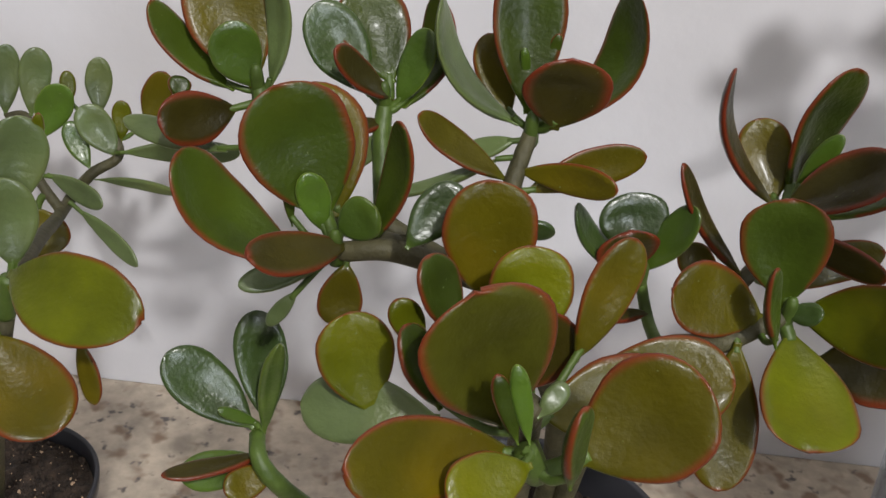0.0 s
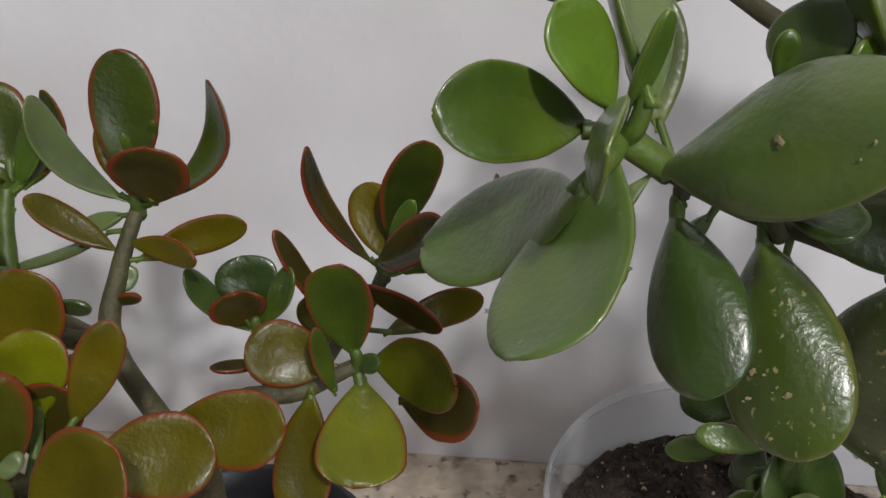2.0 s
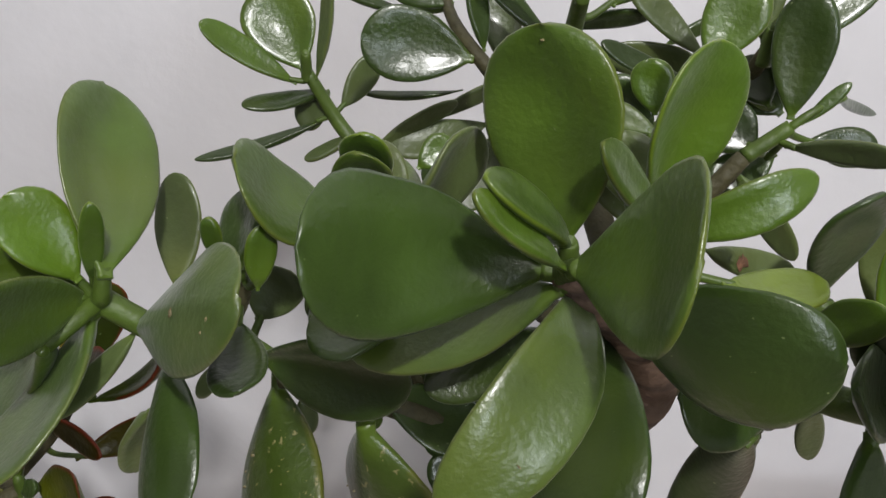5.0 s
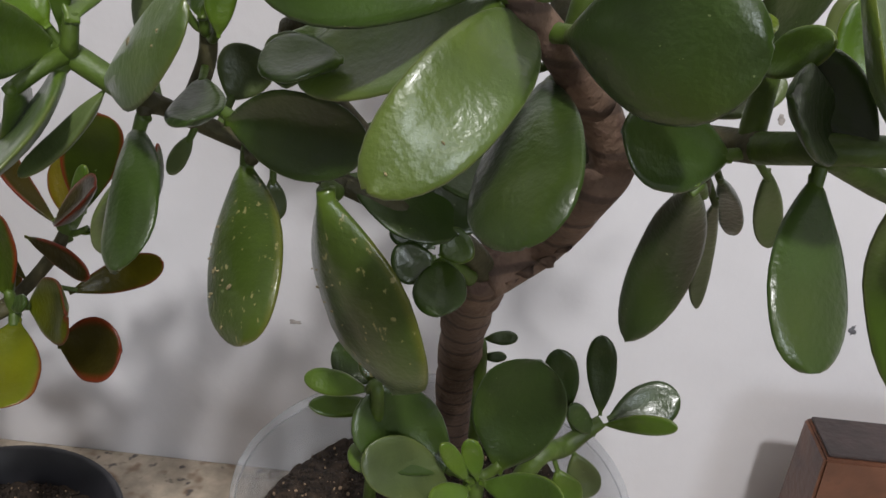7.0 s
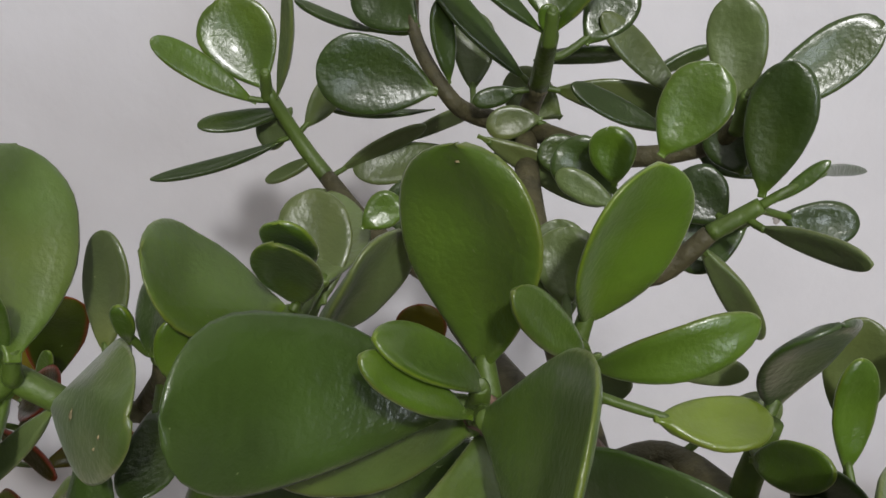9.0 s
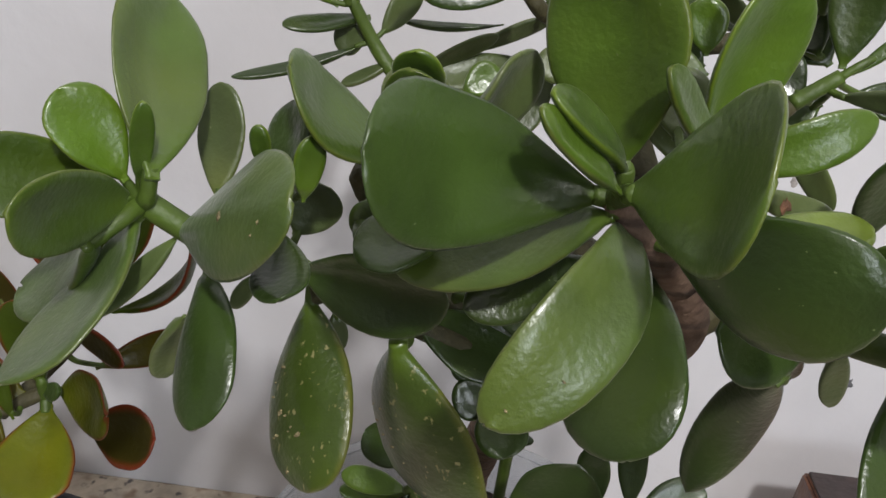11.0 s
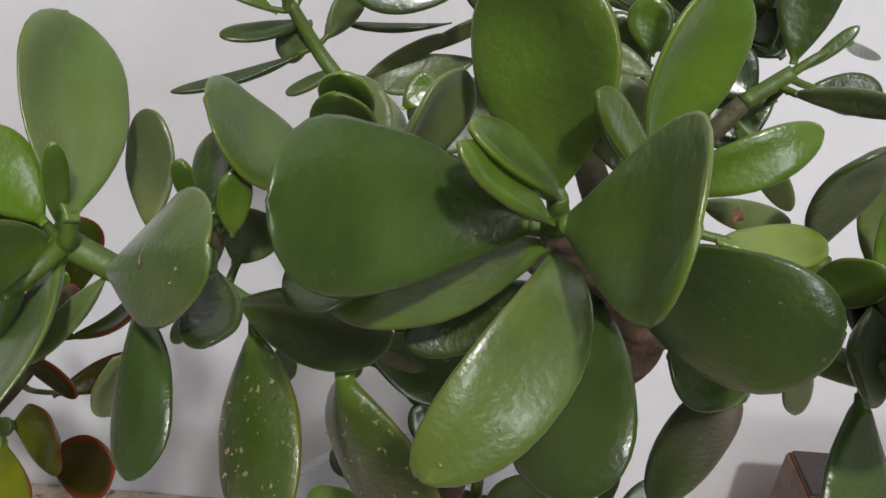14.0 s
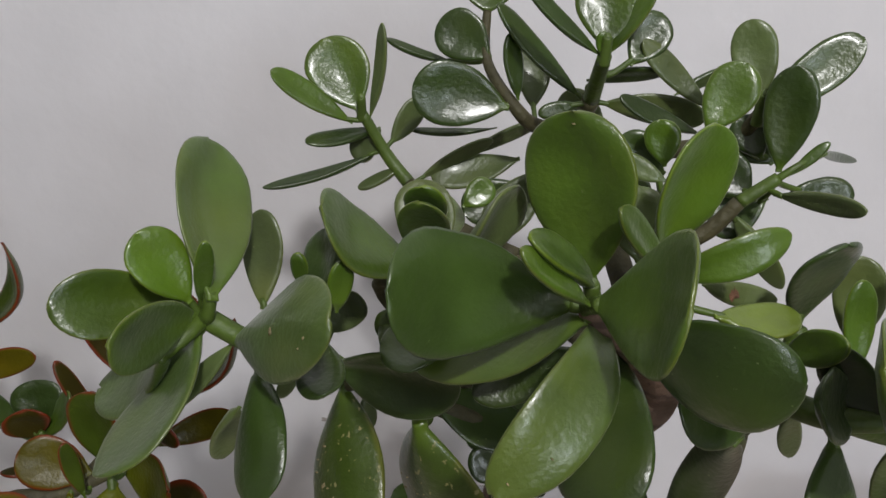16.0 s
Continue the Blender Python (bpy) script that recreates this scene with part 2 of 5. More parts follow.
def leaf(plant, mat, base, tip, width, face, curl=0.0, cup=0.20, thick=0.0036, broad=0.62, marks=(), name="leaf"):
    """One fleshy, egg-shaped leaf from its stalk to its tip; face is the way its upper side looks, curl bends it towards that side."""
    base, tip, face = Vector(base), Vector(tip), Vector(face)
    d = tip - base
    length = d.length
    d.normalize()
    face = (face - d * face.dot(d)).normalized()
    side = d.cross(face)
    LEAF_BASES.setdefault(plant, []).append((base, d, width))
    bm = bmesh.new()
    edge = bm.verts.layers.float.new("edge")
    root = bm.verts.layers.float.new("base")
    rings = []
    lop = noise.noise(base * 300) * 0.09
    twist = noise.noise(base * 410 + Vector((3, 1, 7))) * 0.45
    plain_face, plain_side = face, side
    for k in range(RINGS):
        s = 0.5 - 0.5 * math.cos(math.pi * (k + 0.35) / (RINGS - 0.3))
        # outline: a narrow stalk, widest past the middle, a round end
        body = max(0.0, 1 - abs((s - broad) / (1 - broad if s > broad else broad)) ** (2.3 if s > broad else 2.0)) ** (0.5 if s > broad else 1.05)
        half = width * 0.5 * max(body, 0.13 if s < 0.3 else 0.0)
        t = max(thick * 0.5 * min(1.0, (1 - s) * 7 + 0.12) ** 0.5, 0.0004)
        t = min(t * (1.35 - 0.5 * s), max(half * 0.8, 0.0004))
        bend = curl * length * (-4 * s * (1 - s) * 0.5)
        mid = base + d * (s * length) + face * bend + side * (lop * width * math.sin(math.pi * s))
        ring = []
        turn = twist * (s - 0.5)
        face = plain_face * math.cos(turn) + plain_side * math.sin(turn)
        side = plain_side * math.cos(turn) - plain_face * math.sin(turn)
        for j in range(ROUND):
            a = 2 * math.pi * j / ROUND
            u, v = math.cos(a), math.sin(a)
            u = math.copysign(abs(u) ** 0.8, u)
            ripple = 1 + 0.05 * noise.noise(Vector((u * 2, s * 4, lop * 90)))
            wave = width * 0.06 * noise.noise(Vector((u * 1.3, s * 3.2, lop * 60 + 5))) * s
            crease = -0.035 * width * math.exp(-(u / 0.3) ** 2) * math.sin(math.pi * s) if cup > 0 else 0.0
            co = mid + side * (u * half * ripple) + face * (v * t + wave + crease + cup * (1.9 - 1.2 * s) * abs(u) ** 1.35 * half)
            vert = bm.verts.new(co)
            vert[edge] = max(abs(u), min(1.0, max(0.0, (s - 0.72) / 0.28) ** 1.5)) if s > 0.2 else abs(u) * 0.6
            vert[root] = max(0.0, 1 - s * 2.6)
            ring.append(vert)
        rings.append(ring)
    for a, b in zip(rings, rings[1:]):
        for j in range(ROUND):
            bm.faces.new((a[j], a[(j + 1) % ROUND], b[(j + 1) % ROUND], b[j]))
    bm.faces.new(rings[0][::-1])
    bm.faces.new(rings[-1])
    ob = part(name, bm, mat)
    ob.parent = plant
    ob.matrix_parent_inverse = plant.matrix_world.inverted()
    for s0, u0, size, scar in marks:
        turn = twist * (s0 - 0.5)
        face = plain_face * math.cos(turn) + plain_side * math.sin(turn)
        side = plain_side * math.cos(turn) - plain_face * math.sin(turn)
        # a dry patch with a ragged outline, lying on the upper side
        bm = bmesh.new()
        s0 = min(max(s0, 0.1), 0.95)
        body = (1 - abs((s0 - broad) / (1 - broad if s0 > broad else broad)) ** 2.2) ** 0.7
        half = width * 0.5 * body
        mid = base + d * (s0 * length) + face * (curl * length * (-2 * s0 * (1 - s0))) + side * (lop * width * math.sin(math.pi * s0))
        mid += side * (u0 * half) + face * (thick * 0.5 * (1.35 - 0.5 * s0) + cup * (1.9 - 1.2 * s0) * abs(u0) ** 1.35 * half)
        mid += face * (width * 0.06 * noise.noise(Vector((u0 * 1.3, s0 * 3.2, lop * 60 + 5))) * s0 + 0.0003)
        hub = bm.verts.new(mid + face * 0.0007)
        ring = []
        for j in range(14):
            a = 2 * math.pi * j / 14
            r = size * (0.65 + 0.6 * noise.noise(Vector((math.cos(a) * 1.7, math.sin(a) * 1.7, s0 * 40 + u0 * 9))))
            ring.append(bm.verts.new(mid + d * (r * 0.55 * math.sin(a)) + side * (r * math.cos(a)) + face * 0.0001))
        for j in range(14):
            bm.faces.new((hub, ring[j], ring[(j + 1) % 14]))
        bmesh.ops.recalc_face_normals(bm, faces=bm.faces[:])
        mark = part("scar", bm, scar)
        mark.parent = ob
        mark.matrix_parent_inverse = (plant.matrix_world @ ob.matrix_parent_inverse).inverted()
    return ob


# ---- the room ----
tagged(part("wall_back", slab((-1.6, 0.548, -0.9), (2.2, 0.66, 2.4)), WALL, smooth=False), "white painted plaster wall behind the plants", "wall", kind="structure")
# opening of the unseen, assumed window that holds the added lamp
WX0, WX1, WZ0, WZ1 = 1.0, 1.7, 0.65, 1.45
front = thing("wall_front", (0, -2.15, 0), "plain pale wall that closes the room, with an assumed window", "wall", kind="structure")
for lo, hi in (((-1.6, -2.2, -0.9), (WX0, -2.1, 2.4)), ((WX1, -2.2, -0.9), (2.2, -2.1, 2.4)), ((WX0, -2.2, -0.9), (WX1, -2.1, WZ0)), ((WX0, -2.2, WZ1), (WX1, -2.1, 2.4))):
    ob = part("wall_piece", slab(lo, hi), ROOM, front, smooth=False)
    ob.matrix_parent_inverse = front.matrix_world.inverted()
tagged(part("wall_west", slab((-1.7, -2.2, -0.9), (-1.6, 0.66, 2.4)), ROOM, smooth=False), "plain pale side wall of the room", "wall", kind="structure")
tagged(part("wall_east", slab((2.2, -2.2, -0.9), (2.3, 0.66, 2.4)), ROOM, smooth=False), "plain pale side wall of the room", "wall", kind="structure")
tagged(part("ceiling", slab((-1.7, -2.2, 2.4), (2.3, 0.66, 2.5)), CEIL, smooth=False), "white painted ceiling", "ceiling", kind="structure")
tagged(part("floor", slab((-1.7, -2.2, -1.0), (2.3, 0.66, -0.9)), FLOOR, smooth=False), "plain pale floor of the room", "floor", kind="structure")
counter = part("granite_counter", slab((-1.2, -0.02, -0.03), (1.6, 0.548, 0.0), 0.004), GRANITE, smooth=False)
tagged(counter, "polished beige granite counter with brown and black flecks", "counter", kind="structure")
for x in (-1.0, 1.4):
    ob = part("counter_support", slab((x, 0.05, -0.9), (x + 0.1, 0.5, -0.03)), WALL, smooth=False)
    tagged(ob, "plain white support under the granite counter", "support", kind="structure")


def heap(name, centre, radius, grains, label, seed):
    """Soil: a bumpy disc, with crumbs and pale grit lying on it."""
    rnd = random.Random(seed)
    soil = thing(name, centre, label, "soil")
    bm = bmesh.new()
    bmesh.ops.create_grid(bm, x_segments=70, y_segments=70, size=radius)
    for v in bm.verts:
        x, y = v.co.x, v.co.y
        k = math.sqrt(max(0.0, x * x / radius / radius + y * y / radius / radius))
        m = max(abs(x), abs(y)) / radius
        if k > 1e-6:
            x, y = x * m / k, y * m / k
        v.co = Vector((x, y, 0.004 * noise.noise(Vector((x, y, 0)) * 60) + 0.003 * noise.noise(Vector((x, y, 3)) * 180)))
    part("soil_surface", bm, SOIL, soil)
    for mat, count, nm in ((SOIL, grains, "loose_soil"), (GRIT, grains // 6, "grit_layer")):
        bm = bmesh.new()
        for _ in range(count):
            a, r = rnd.uniform(0, 2 * math.pi), radius * 0.97 * math.sqrt(rnd.random())
            s = rnd.uniform(0.0006, 0.0012 + 0.0022 * rnd.random() ** 3) * (0.7 if mat is GRIT else 1)
            m = Matrix.Translation((r * math.cos(a), r * math.sin(a), 0.002)) @ Euler([rnd.uniform(0, 6) for _ in range(3)]).to_matrix().to_4x4() @ Matrix.Diagonal((s, s * rnd.uniform(0.6, 1), s * rnd.uniform(0.5, 0.9), 1))
            bmesh.ops.create_icosphere(bm, subdivisions=1, radius=1, matrix=m)
        tagged(part(nm, bm, mat, soil, smooth=False), kind="stuff")
    return soil


# clear pot with the large jade plant
POT, POTR, POTH = (0.287, 0.310), 0.101, 0.200
clear_pot = thing("clear_plastic_pot", (*POT, 0.0), "clear plastic pot, cut from a bottle, on the granite counter", "plant pot")
wall_bm = lathe([(POTR * 0.80, 0.001), (POTR * 0.88, 0.004), (POTR * 0.93, 0.06), (POTR * 0.97, 0.13), (POTR, POTH - 0.004), (POTR - 0.001, POTH - 0.004), (POTR * 0.965, 0.13), (POTR * 0.925, 0.06), (POTR * 0.87, 0.006), (POTR * 0.5, 0.004)], (0, 0, 0), 80, 0.006)
ob = part("pot_wall", wall_bm, CLEAR, clear_pot, "thin clear plastic wall with scuffs")
part("rim", lathe([(POTR - 0.001, POTH - 0.004), (POTR, POTH - 0.004), (POTR + 0.0018, POTH), (POTR + 0.001, POTH + 0.0015), (POTR - 0.001, POTH), (POTR - 0.001, POTH - 0.004)], (0, 0, 0), 80, 0.006, False), CLEAR, clear_pot, "slightly flared clear rim")
SOILZ = 0.163
body = lathe([(POTR * 0.86, 0.007), (POTR * 0.91, 0.06), (POTR * 0.955, 0.13), (POTR * 0.965, SOILZ - 0.004), (POTR * 0.94, SOILZ)], (0, 0, 0), 64, 0.01)
soil = heap("potting_soil", (*POT, SOILZ), POTR * 0.955, 2600, "dark crumbly potting soil with pale grit in the clear pot", 4)
ob = part("soil_body", body, SOIL, soil)
ob.location = (0, 0, -SOILZ)

# black pot with the red-rimmed jade plant
BPOT, BR, BH = (0.022, 0.318), 0.080, 0.122
black_pot = thing("black_plastic_pot", (*BPOT, 0.0), "round black plastic nursery pot on the granite counter", "plant pot")
part("pot_wall", lathe([(BR * 0.72, 0.001), (BR * 0.74, 0.004), (BR * 0.95, BH - 0.018), (BR * 0.955, BH - 0.016), (BR * 1.0, BH - 0.014), (BR * 1.02, BH - 0.002), (BR * 1.0, BH), (BR * 0.965, BH - 0.002), (BR * 0.93, BH - 0.03), (BR * 0.75, 0.006), (BR * 0.3, 0.005)], (0, 0, 0), 72), BLACKPOT, black_pot)
heap("potting_soil", (*BPOT, BH - 0.026), BR * 0.925, 1500, "dark potting soil in the black nursery pot", 9)

# tapered wooden block
block = thing("wooden_block", (0.60, 0.44, 0.0), "tapered varnished brown wooden block with a darker top, on the counter", "block")
bm = bmesh.new()
bmesh.ops.create_cube(bm, size=1)
for v in bm.verts:
    top = v.co.z > 0
    v.co = Vector((0.60 + (0.066 if top else 0.072) * (1 if v.co.x > 0 else -1), 0.458 + (0.024 if top else 0.03) * (1 if v.co.y > 0 else -1), 0.152 if top else 0.0))
bmesh.ops.bevel(bm, geom=bm.edges[:], offset=0.002, segments=2, affect="EDGES")
ob = part("body", bm, WOOD, block, smooth=False)
ob.matrix_parent_inverse = block.matrix_world.inverted()
bm = slab((0.537, 0.4365, 0.1522), (0.663, 0.4795, 0.1545), 0.001)
ob = part("top", bm, WOODTOP, block, "dark varnished top face", smooth=False)
ob.matrix_parent_inverse = block.matrix_world.inverted()

# ---- the large jade plant in the clear pot ----
jade = thing("jade_plant", (0.287, 0.31, 0.158), "large green jade plant with thick brown trunk and fleshy glossy leaves", "plant")
leaf(jade, WAXY, (0.1858, 0.1861, 0.4519), (0.1750, 0.2243, 0.4972), 0.0333, (0.78, -0.37, 0.50), 0.11, 0.27)
leaf(jade, YOUNG, (0.1774, 0.1889, 0.4494), (0.1618, 0.1867, 0.4754), 0.0205, (0.67, -0.66, 0.35), 0.08, 0.28, broad=0.66)
leaf(jade, YOUNG, (0.1803, 0.1908, 0.4483), (0.1862, 0.1829, 0.4758), 0.0070, (0.45, -0.83, -0.33), -0.02, 0.29)
leaf(jade, GREEN, (0.1732, 0.1992, 0.4412), (0.1363, 0.1712, 0.4540), 0.0239, (0.63, -0.61, 0.49), 0.03, 0.33, broad=0.66)
leaf(jade, GREEN, (0.1775, 0.1919, 0.4437), (0.1708, 0.1387, 0.4603), 0.0231, (0.98, -0.16, -0.12), 0.08, 0.24)
leaf(jade, WAXY, (0.1793, 0.1917, 0.4387), (0.1559, 0.1493, 0.4042), 0.0356, (-0.59, -0.29, 0.75), 0.19, 0.08)
leaf(jade, WAXY, (0.1714, 0.1754, 0.4349), (0.1311, 0.2095, 0.3981), 0.0324, (-0.77, -0.32, 0.55), 0.22, 0.06)
leaf(jade, WAXY, (0.1919, 0.1931, 0.4326), (0.2329, 0.1536, 0.4668), 0.0356, (-0.79, -0.43, 0.45), -0.10, -0.25, broad=0.55, marks=((0.55, 0.12, 0.0026, TAN), (0.85, 0.45, 0.0009, TAN), (0.8, 0.6, 0.0008, TAN),))
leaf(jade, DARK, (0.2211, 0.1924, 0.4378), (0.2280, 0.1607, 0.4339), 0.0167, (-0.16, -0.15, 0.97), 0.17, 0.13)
leaf(jade, PALE, (0.1903, 0.1946, 0.4318), (0.1629, 0.1866, 0.4037), 0.0091, (-0.33, -0.78, 0.54), 0.12, 0.20)
leaf(jade, PALE, (0.1946, 0.2181, 0.4328), (0.1910, 0.2352, 0.4666), 0.0171, (-0.24, -0.88, 0.42), 0.15, 0.16)
leaf(jade, DARK, (0.2225, 0.1908, 0.4549), (0.2220, 0.2026, 0.4747), 0.0224, (-0.70, -0.62, 0.35), 0.12, 0.19)
leaf(jade, YOUNG, (0.2152, 0.1933, 0.4566), (0.2148, 0.1906, 0.4703), 0.0062, (-0.08, -0.98, -0.20), 0.09, 0.24)
leaf(jade, YOUNG, (0.2285, 0.1863, 0.4512), (0.2308, 0.1863, 0.4708), 0.0091, (0.44, -0.90, -0.05), 0.05, 0.30)
leaf(jade, PALE, (0.2189, 0.2210, 0.4229), (0.2292, 0.2237, 0.4399), 0.0187, (0.11, -0.99, 0.09), 0.12, 0.20)
leaf(jade, GREEN, (0.2539, 0.2119, 0.4585), (0.2234, 0.1895, 0.4887), 0.0336, (0.74, -0.11, 0.66), 0.22, 0.06)
leaf(jade, PALE, (0.2583, 0.2343, 0.4550), (0.2500, 0.2816, 0.4637), 0.0273, (0.18, -0.15, 0.97), 0.14, 0.17)
leaf(jade, YOUNG, (0.2578, 0.2133, 0.4712), (0.2550, 0.2002, 0.4933), 0.0153, (-0.06, -0.86, -0.51), 0.13, 0.18)
leaf(jade, GREEN, (0.2563, 0.2136, 0.4612), (0.2545, 0.1964, 0.4889), 0.0183, (0.03, -0.85, -0.53), 0.11, 0.22)
leaf(jade, PALE, (0.2675, 0.1838, 0.4711), (0.2864, 0.1904, 0.4993), 0.0212, (0.69, -0.65, -0.31), 0.02, 0.36)
leaf(jade, DARK, (0.2534, 0.2108, 0.4522), (0.2519, 0.1702, 0.4432), 0.0180, (-0.19, -0.21, 0.96), -0.00, 0.34)
leaf(jade, PALE, (0.2574, 0.2370, 0.4460), (0.2480, 0.2610, 0.4732), 0.0239, (-0.10, -0.76, 0.64), 0.12, 0.20)
# big central leaf pointing left: darker green puts shade into its colour
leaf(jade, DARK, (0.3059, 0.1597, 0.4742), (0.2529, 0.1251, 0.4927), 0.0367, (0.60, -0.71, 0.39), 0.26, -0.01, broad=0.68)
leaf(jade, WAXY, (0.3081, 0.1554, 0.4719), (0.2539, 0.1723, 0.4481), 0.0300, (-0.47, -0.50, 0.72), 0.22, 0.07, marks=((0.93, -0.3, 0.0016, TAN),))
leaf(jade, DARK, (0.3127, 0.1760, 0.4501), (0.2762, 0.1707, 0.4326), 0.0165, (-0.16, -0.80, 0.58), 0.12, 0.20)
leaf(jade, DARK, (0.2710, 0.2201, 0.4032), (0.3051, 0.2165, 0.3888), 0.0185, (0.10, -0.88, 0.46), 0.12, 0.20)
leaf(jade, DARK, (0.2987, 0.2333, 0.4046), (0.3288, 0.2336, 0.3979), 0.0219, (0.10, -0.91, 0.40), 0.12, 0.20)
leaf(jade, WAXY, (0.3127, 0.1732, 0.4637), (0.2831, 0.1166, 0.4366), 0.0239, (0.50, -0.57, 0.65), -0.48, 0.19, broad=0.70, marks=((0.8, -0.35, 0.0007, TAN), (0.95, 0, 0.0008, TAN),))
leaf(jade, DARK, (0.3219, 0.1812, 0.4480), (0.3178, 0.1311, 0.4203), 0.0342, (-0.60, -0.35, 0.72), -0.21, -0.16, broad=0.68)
leaf(jade, GREEN, (0.3092, 0.1499, 0.4794), (0.3245, 0.1050, 0.5046), 0.0380, (-0.95, -0.17, 0.28), 0.17, 0.09, broad=0.76)
leaf(jade, YOUNG, (0.3094, 0.1565, 0.4808), (0.2882, 0.1393, 0.5039), 0.0113, (0.79, -0.21, 0.57), -0.03, 0.33)
leaf(jade, GREEN, (0.3072, 0.1481, 0.4801), (0.2860, 0.1361, 0.5012), 0.0088, (0.75, -0.42, 0.51), 0.04, 0.26)
leaf(jade, GREEN, (0.3092, 0.1698, 0.4765), (0.2994, 0.1737, 0.5289), 0.0366, (-0.54, -0.84, -0.04), 0.14, 0.22, marks=((0.93, 0.0, 0.0009, TAN),))
leaf(jade, DARK, (0.3231, 0.1575, 0.4647), (0.3631, 0.1281, 0.4717), 0.0340, (-0.58, -0.81, -0.09), -0.24, -0.08, broad=0.60)
leaf(jade, DARK, (0.3708, 0.1754, 0.4322), (0.3397, 0.1586, 0.4419), 0.0237, (0.53, -0.76, 0.37), 0.10, 0.24)
leaf(jade, DARK, (0.2681, 0.1661, 0.4525), (0.2461, 0.1650, 0.4508), 0.0197, (-0.05, -0.41, 0.91), 0.12, 0.20)
leaf(jade, DARK, (0.2577, 0.1875, 0.4514), (0.2420, 0.1847, 0.4462), 0.0123, (0.10, -0.97, 0.23), 0.12, 0.20)
leaf(jade, YOUNG, (0.3305, 0.1822, 0.4834), (0.3402, 0.1778, 0.5267), 0.0285, (0.54, -0.81, -0.20), 0.06, 0.36)
leaf(jade, GREEN, (0.3302, 0.1660, 0.4850), (0.3128, 0.1523, 0.5081), 0.0100, (0.78, -0.57, 0.26), 0.05, 0.26)
leaf(jade, GREEN, (0.3310, 0.1693, 0.4804), (0.3643, 0.1658, 0.4989), 0.0126, (-0.17, -0.98, 0.12), -0.24, 0.28)
leaf(jade, PALE, (0.3276, 0.1975, 0.4777), (0.3269, 0.2059, 0.4962), 0.0169, (-0.16, -0.90, 0.40), 0.12, 0.20)
leaf(jade, PALE, (0.3367, 0.1933, 0.4678), (0.3396, 0.1907, 0.4542), 0.0179, (0.07, -0.98, 0.20), 0.12, 0.20)
leaf(jade, FRESH, (0.3475, 0.1672, 0.4696), (0.3749, 0.1719, 0.4687), 0.0149, (0.08, -0.30, 0.95), 0.16, 0.14)
leaf(jade, PALE, (0.3494, 0.1934, 0.4677), (0.3780, 0.2035, 0.4588), 0.0089, (0.42, -0.77, 0.48), 0.23, 0.12, marks=((0.45, 0.1, 0.004, BROWN),))
leaf(jade, YOUNG, (0.3420, 0.2464, 0.4904), (0.3385, 0.2484, 0.5077), 0.0135, (-0.14, -0.99, 0.09), 0.12, 0.20)
leaf(jade, DARK, (0.3441, 0.2547, 0.4845), (0.3247, 0.2593, 0.4955), 0.0175, (-0.07, -0.96, 0.27), 0.12, 0.20)
leaf(jade, PALE, (0.3435, 0.2440, 0.4851), (0.3248, 0.2472, 0.4928), 0.0085, (-0.04, -0.96, 0.29), 0.12, 0.20)
leaf(jade, DARK, (0.3818, 0.1936, 0.4563), (0.3868, 0.1791, 0.4912), 0.0256, (0.43, -0.81, -0.40), 0.17, 0.10)
leaf(jade, PALE, (0.4092, 0.2080, 0.4400), (0.4077, 0.2146, 0.4728), 0.0182, (-0.26, -0.95, 0.18), 0.12, 0.20)
leaf(jade, YOUNG, (0.3732, 0.1733, 0.4556), (0.3847, 0.1565, 0.4686), 0.0117, (-0.87, -0.46, 0.18), 0.01, 0.35)
leaf(jade, YOUNG, (0.4043, 0.1902, 0.4396), (0.4008, 0.1947, 0.4728), 0.0118, (0.15, -0.98, 0.15), 0.12, 0.20)
leaf(jade, DARK, (0.3941, 0.1669, 0.4420), (0.3726, 0.1408, 0.4584), 0.0228, (0.82, -0.46, 0.34), 0.08, 0.26)
leaf(jade, PALE, (0.3687, 0.2039, 0.4349), (0.3912, 0.2095, 0.4462), 0.0121, (-0.10, -0.80, 0.59), 0.12, 0.20)
leaf(jade, GREEN, (0.4154, 0.1549, 0.4505), (0.3744, 0.1137, 0.4855), 0.0404, (0.80, -0.46, 0.40), 0.16, 0.13, broad=0.60)
leaf(jade, GREEN, (0.4183, 0.1718, 0.4482), (0.4220, 0.1850, 0.4905), 0.0224, (-0.36, -0.88, 0.31), 0.12, 0.20, marks=((0.25, -0.1, 0.0014, BROWN), (0.7, 0.2, 0.001, TAN),))
leaf(jade, YOUNG, (0.4263, 0.1666, 0.4376), (0.4224, 0.1674, 0.4587), 0.0142, (-0.31, -0.95, -0.02), 0.12, 0.20)
leaf(jade, GREEN, (0.4155, 0.1584, 0.4394), (0.4431, 0.1767, 0.3559), 0.0280, (-0.10, -0.96, -0.25), 0.36, -0.00)
leaf(jade, DARK, (0.4212, 0.1656, 0.4361), (0.4363, 0.1589, 0.4209), 0.0164, (-0.16, -0.95, 0.26), 0.12, 0.20)
leaf(jade, GREEN, (0.4289, 0.1689, 0.4413), (0.4381, 0.1792, 0.4600), 0.0164, (-0.31, -0.76, 0.57), 0.12, 0.20)
leaf(jade, DARK, (0.3833, 0.2444, 0.4917), (0.3846, 0.2488, 0.5304), 0.0190, (-0.31, -0.94, 0.12), 0.12, 0.20)
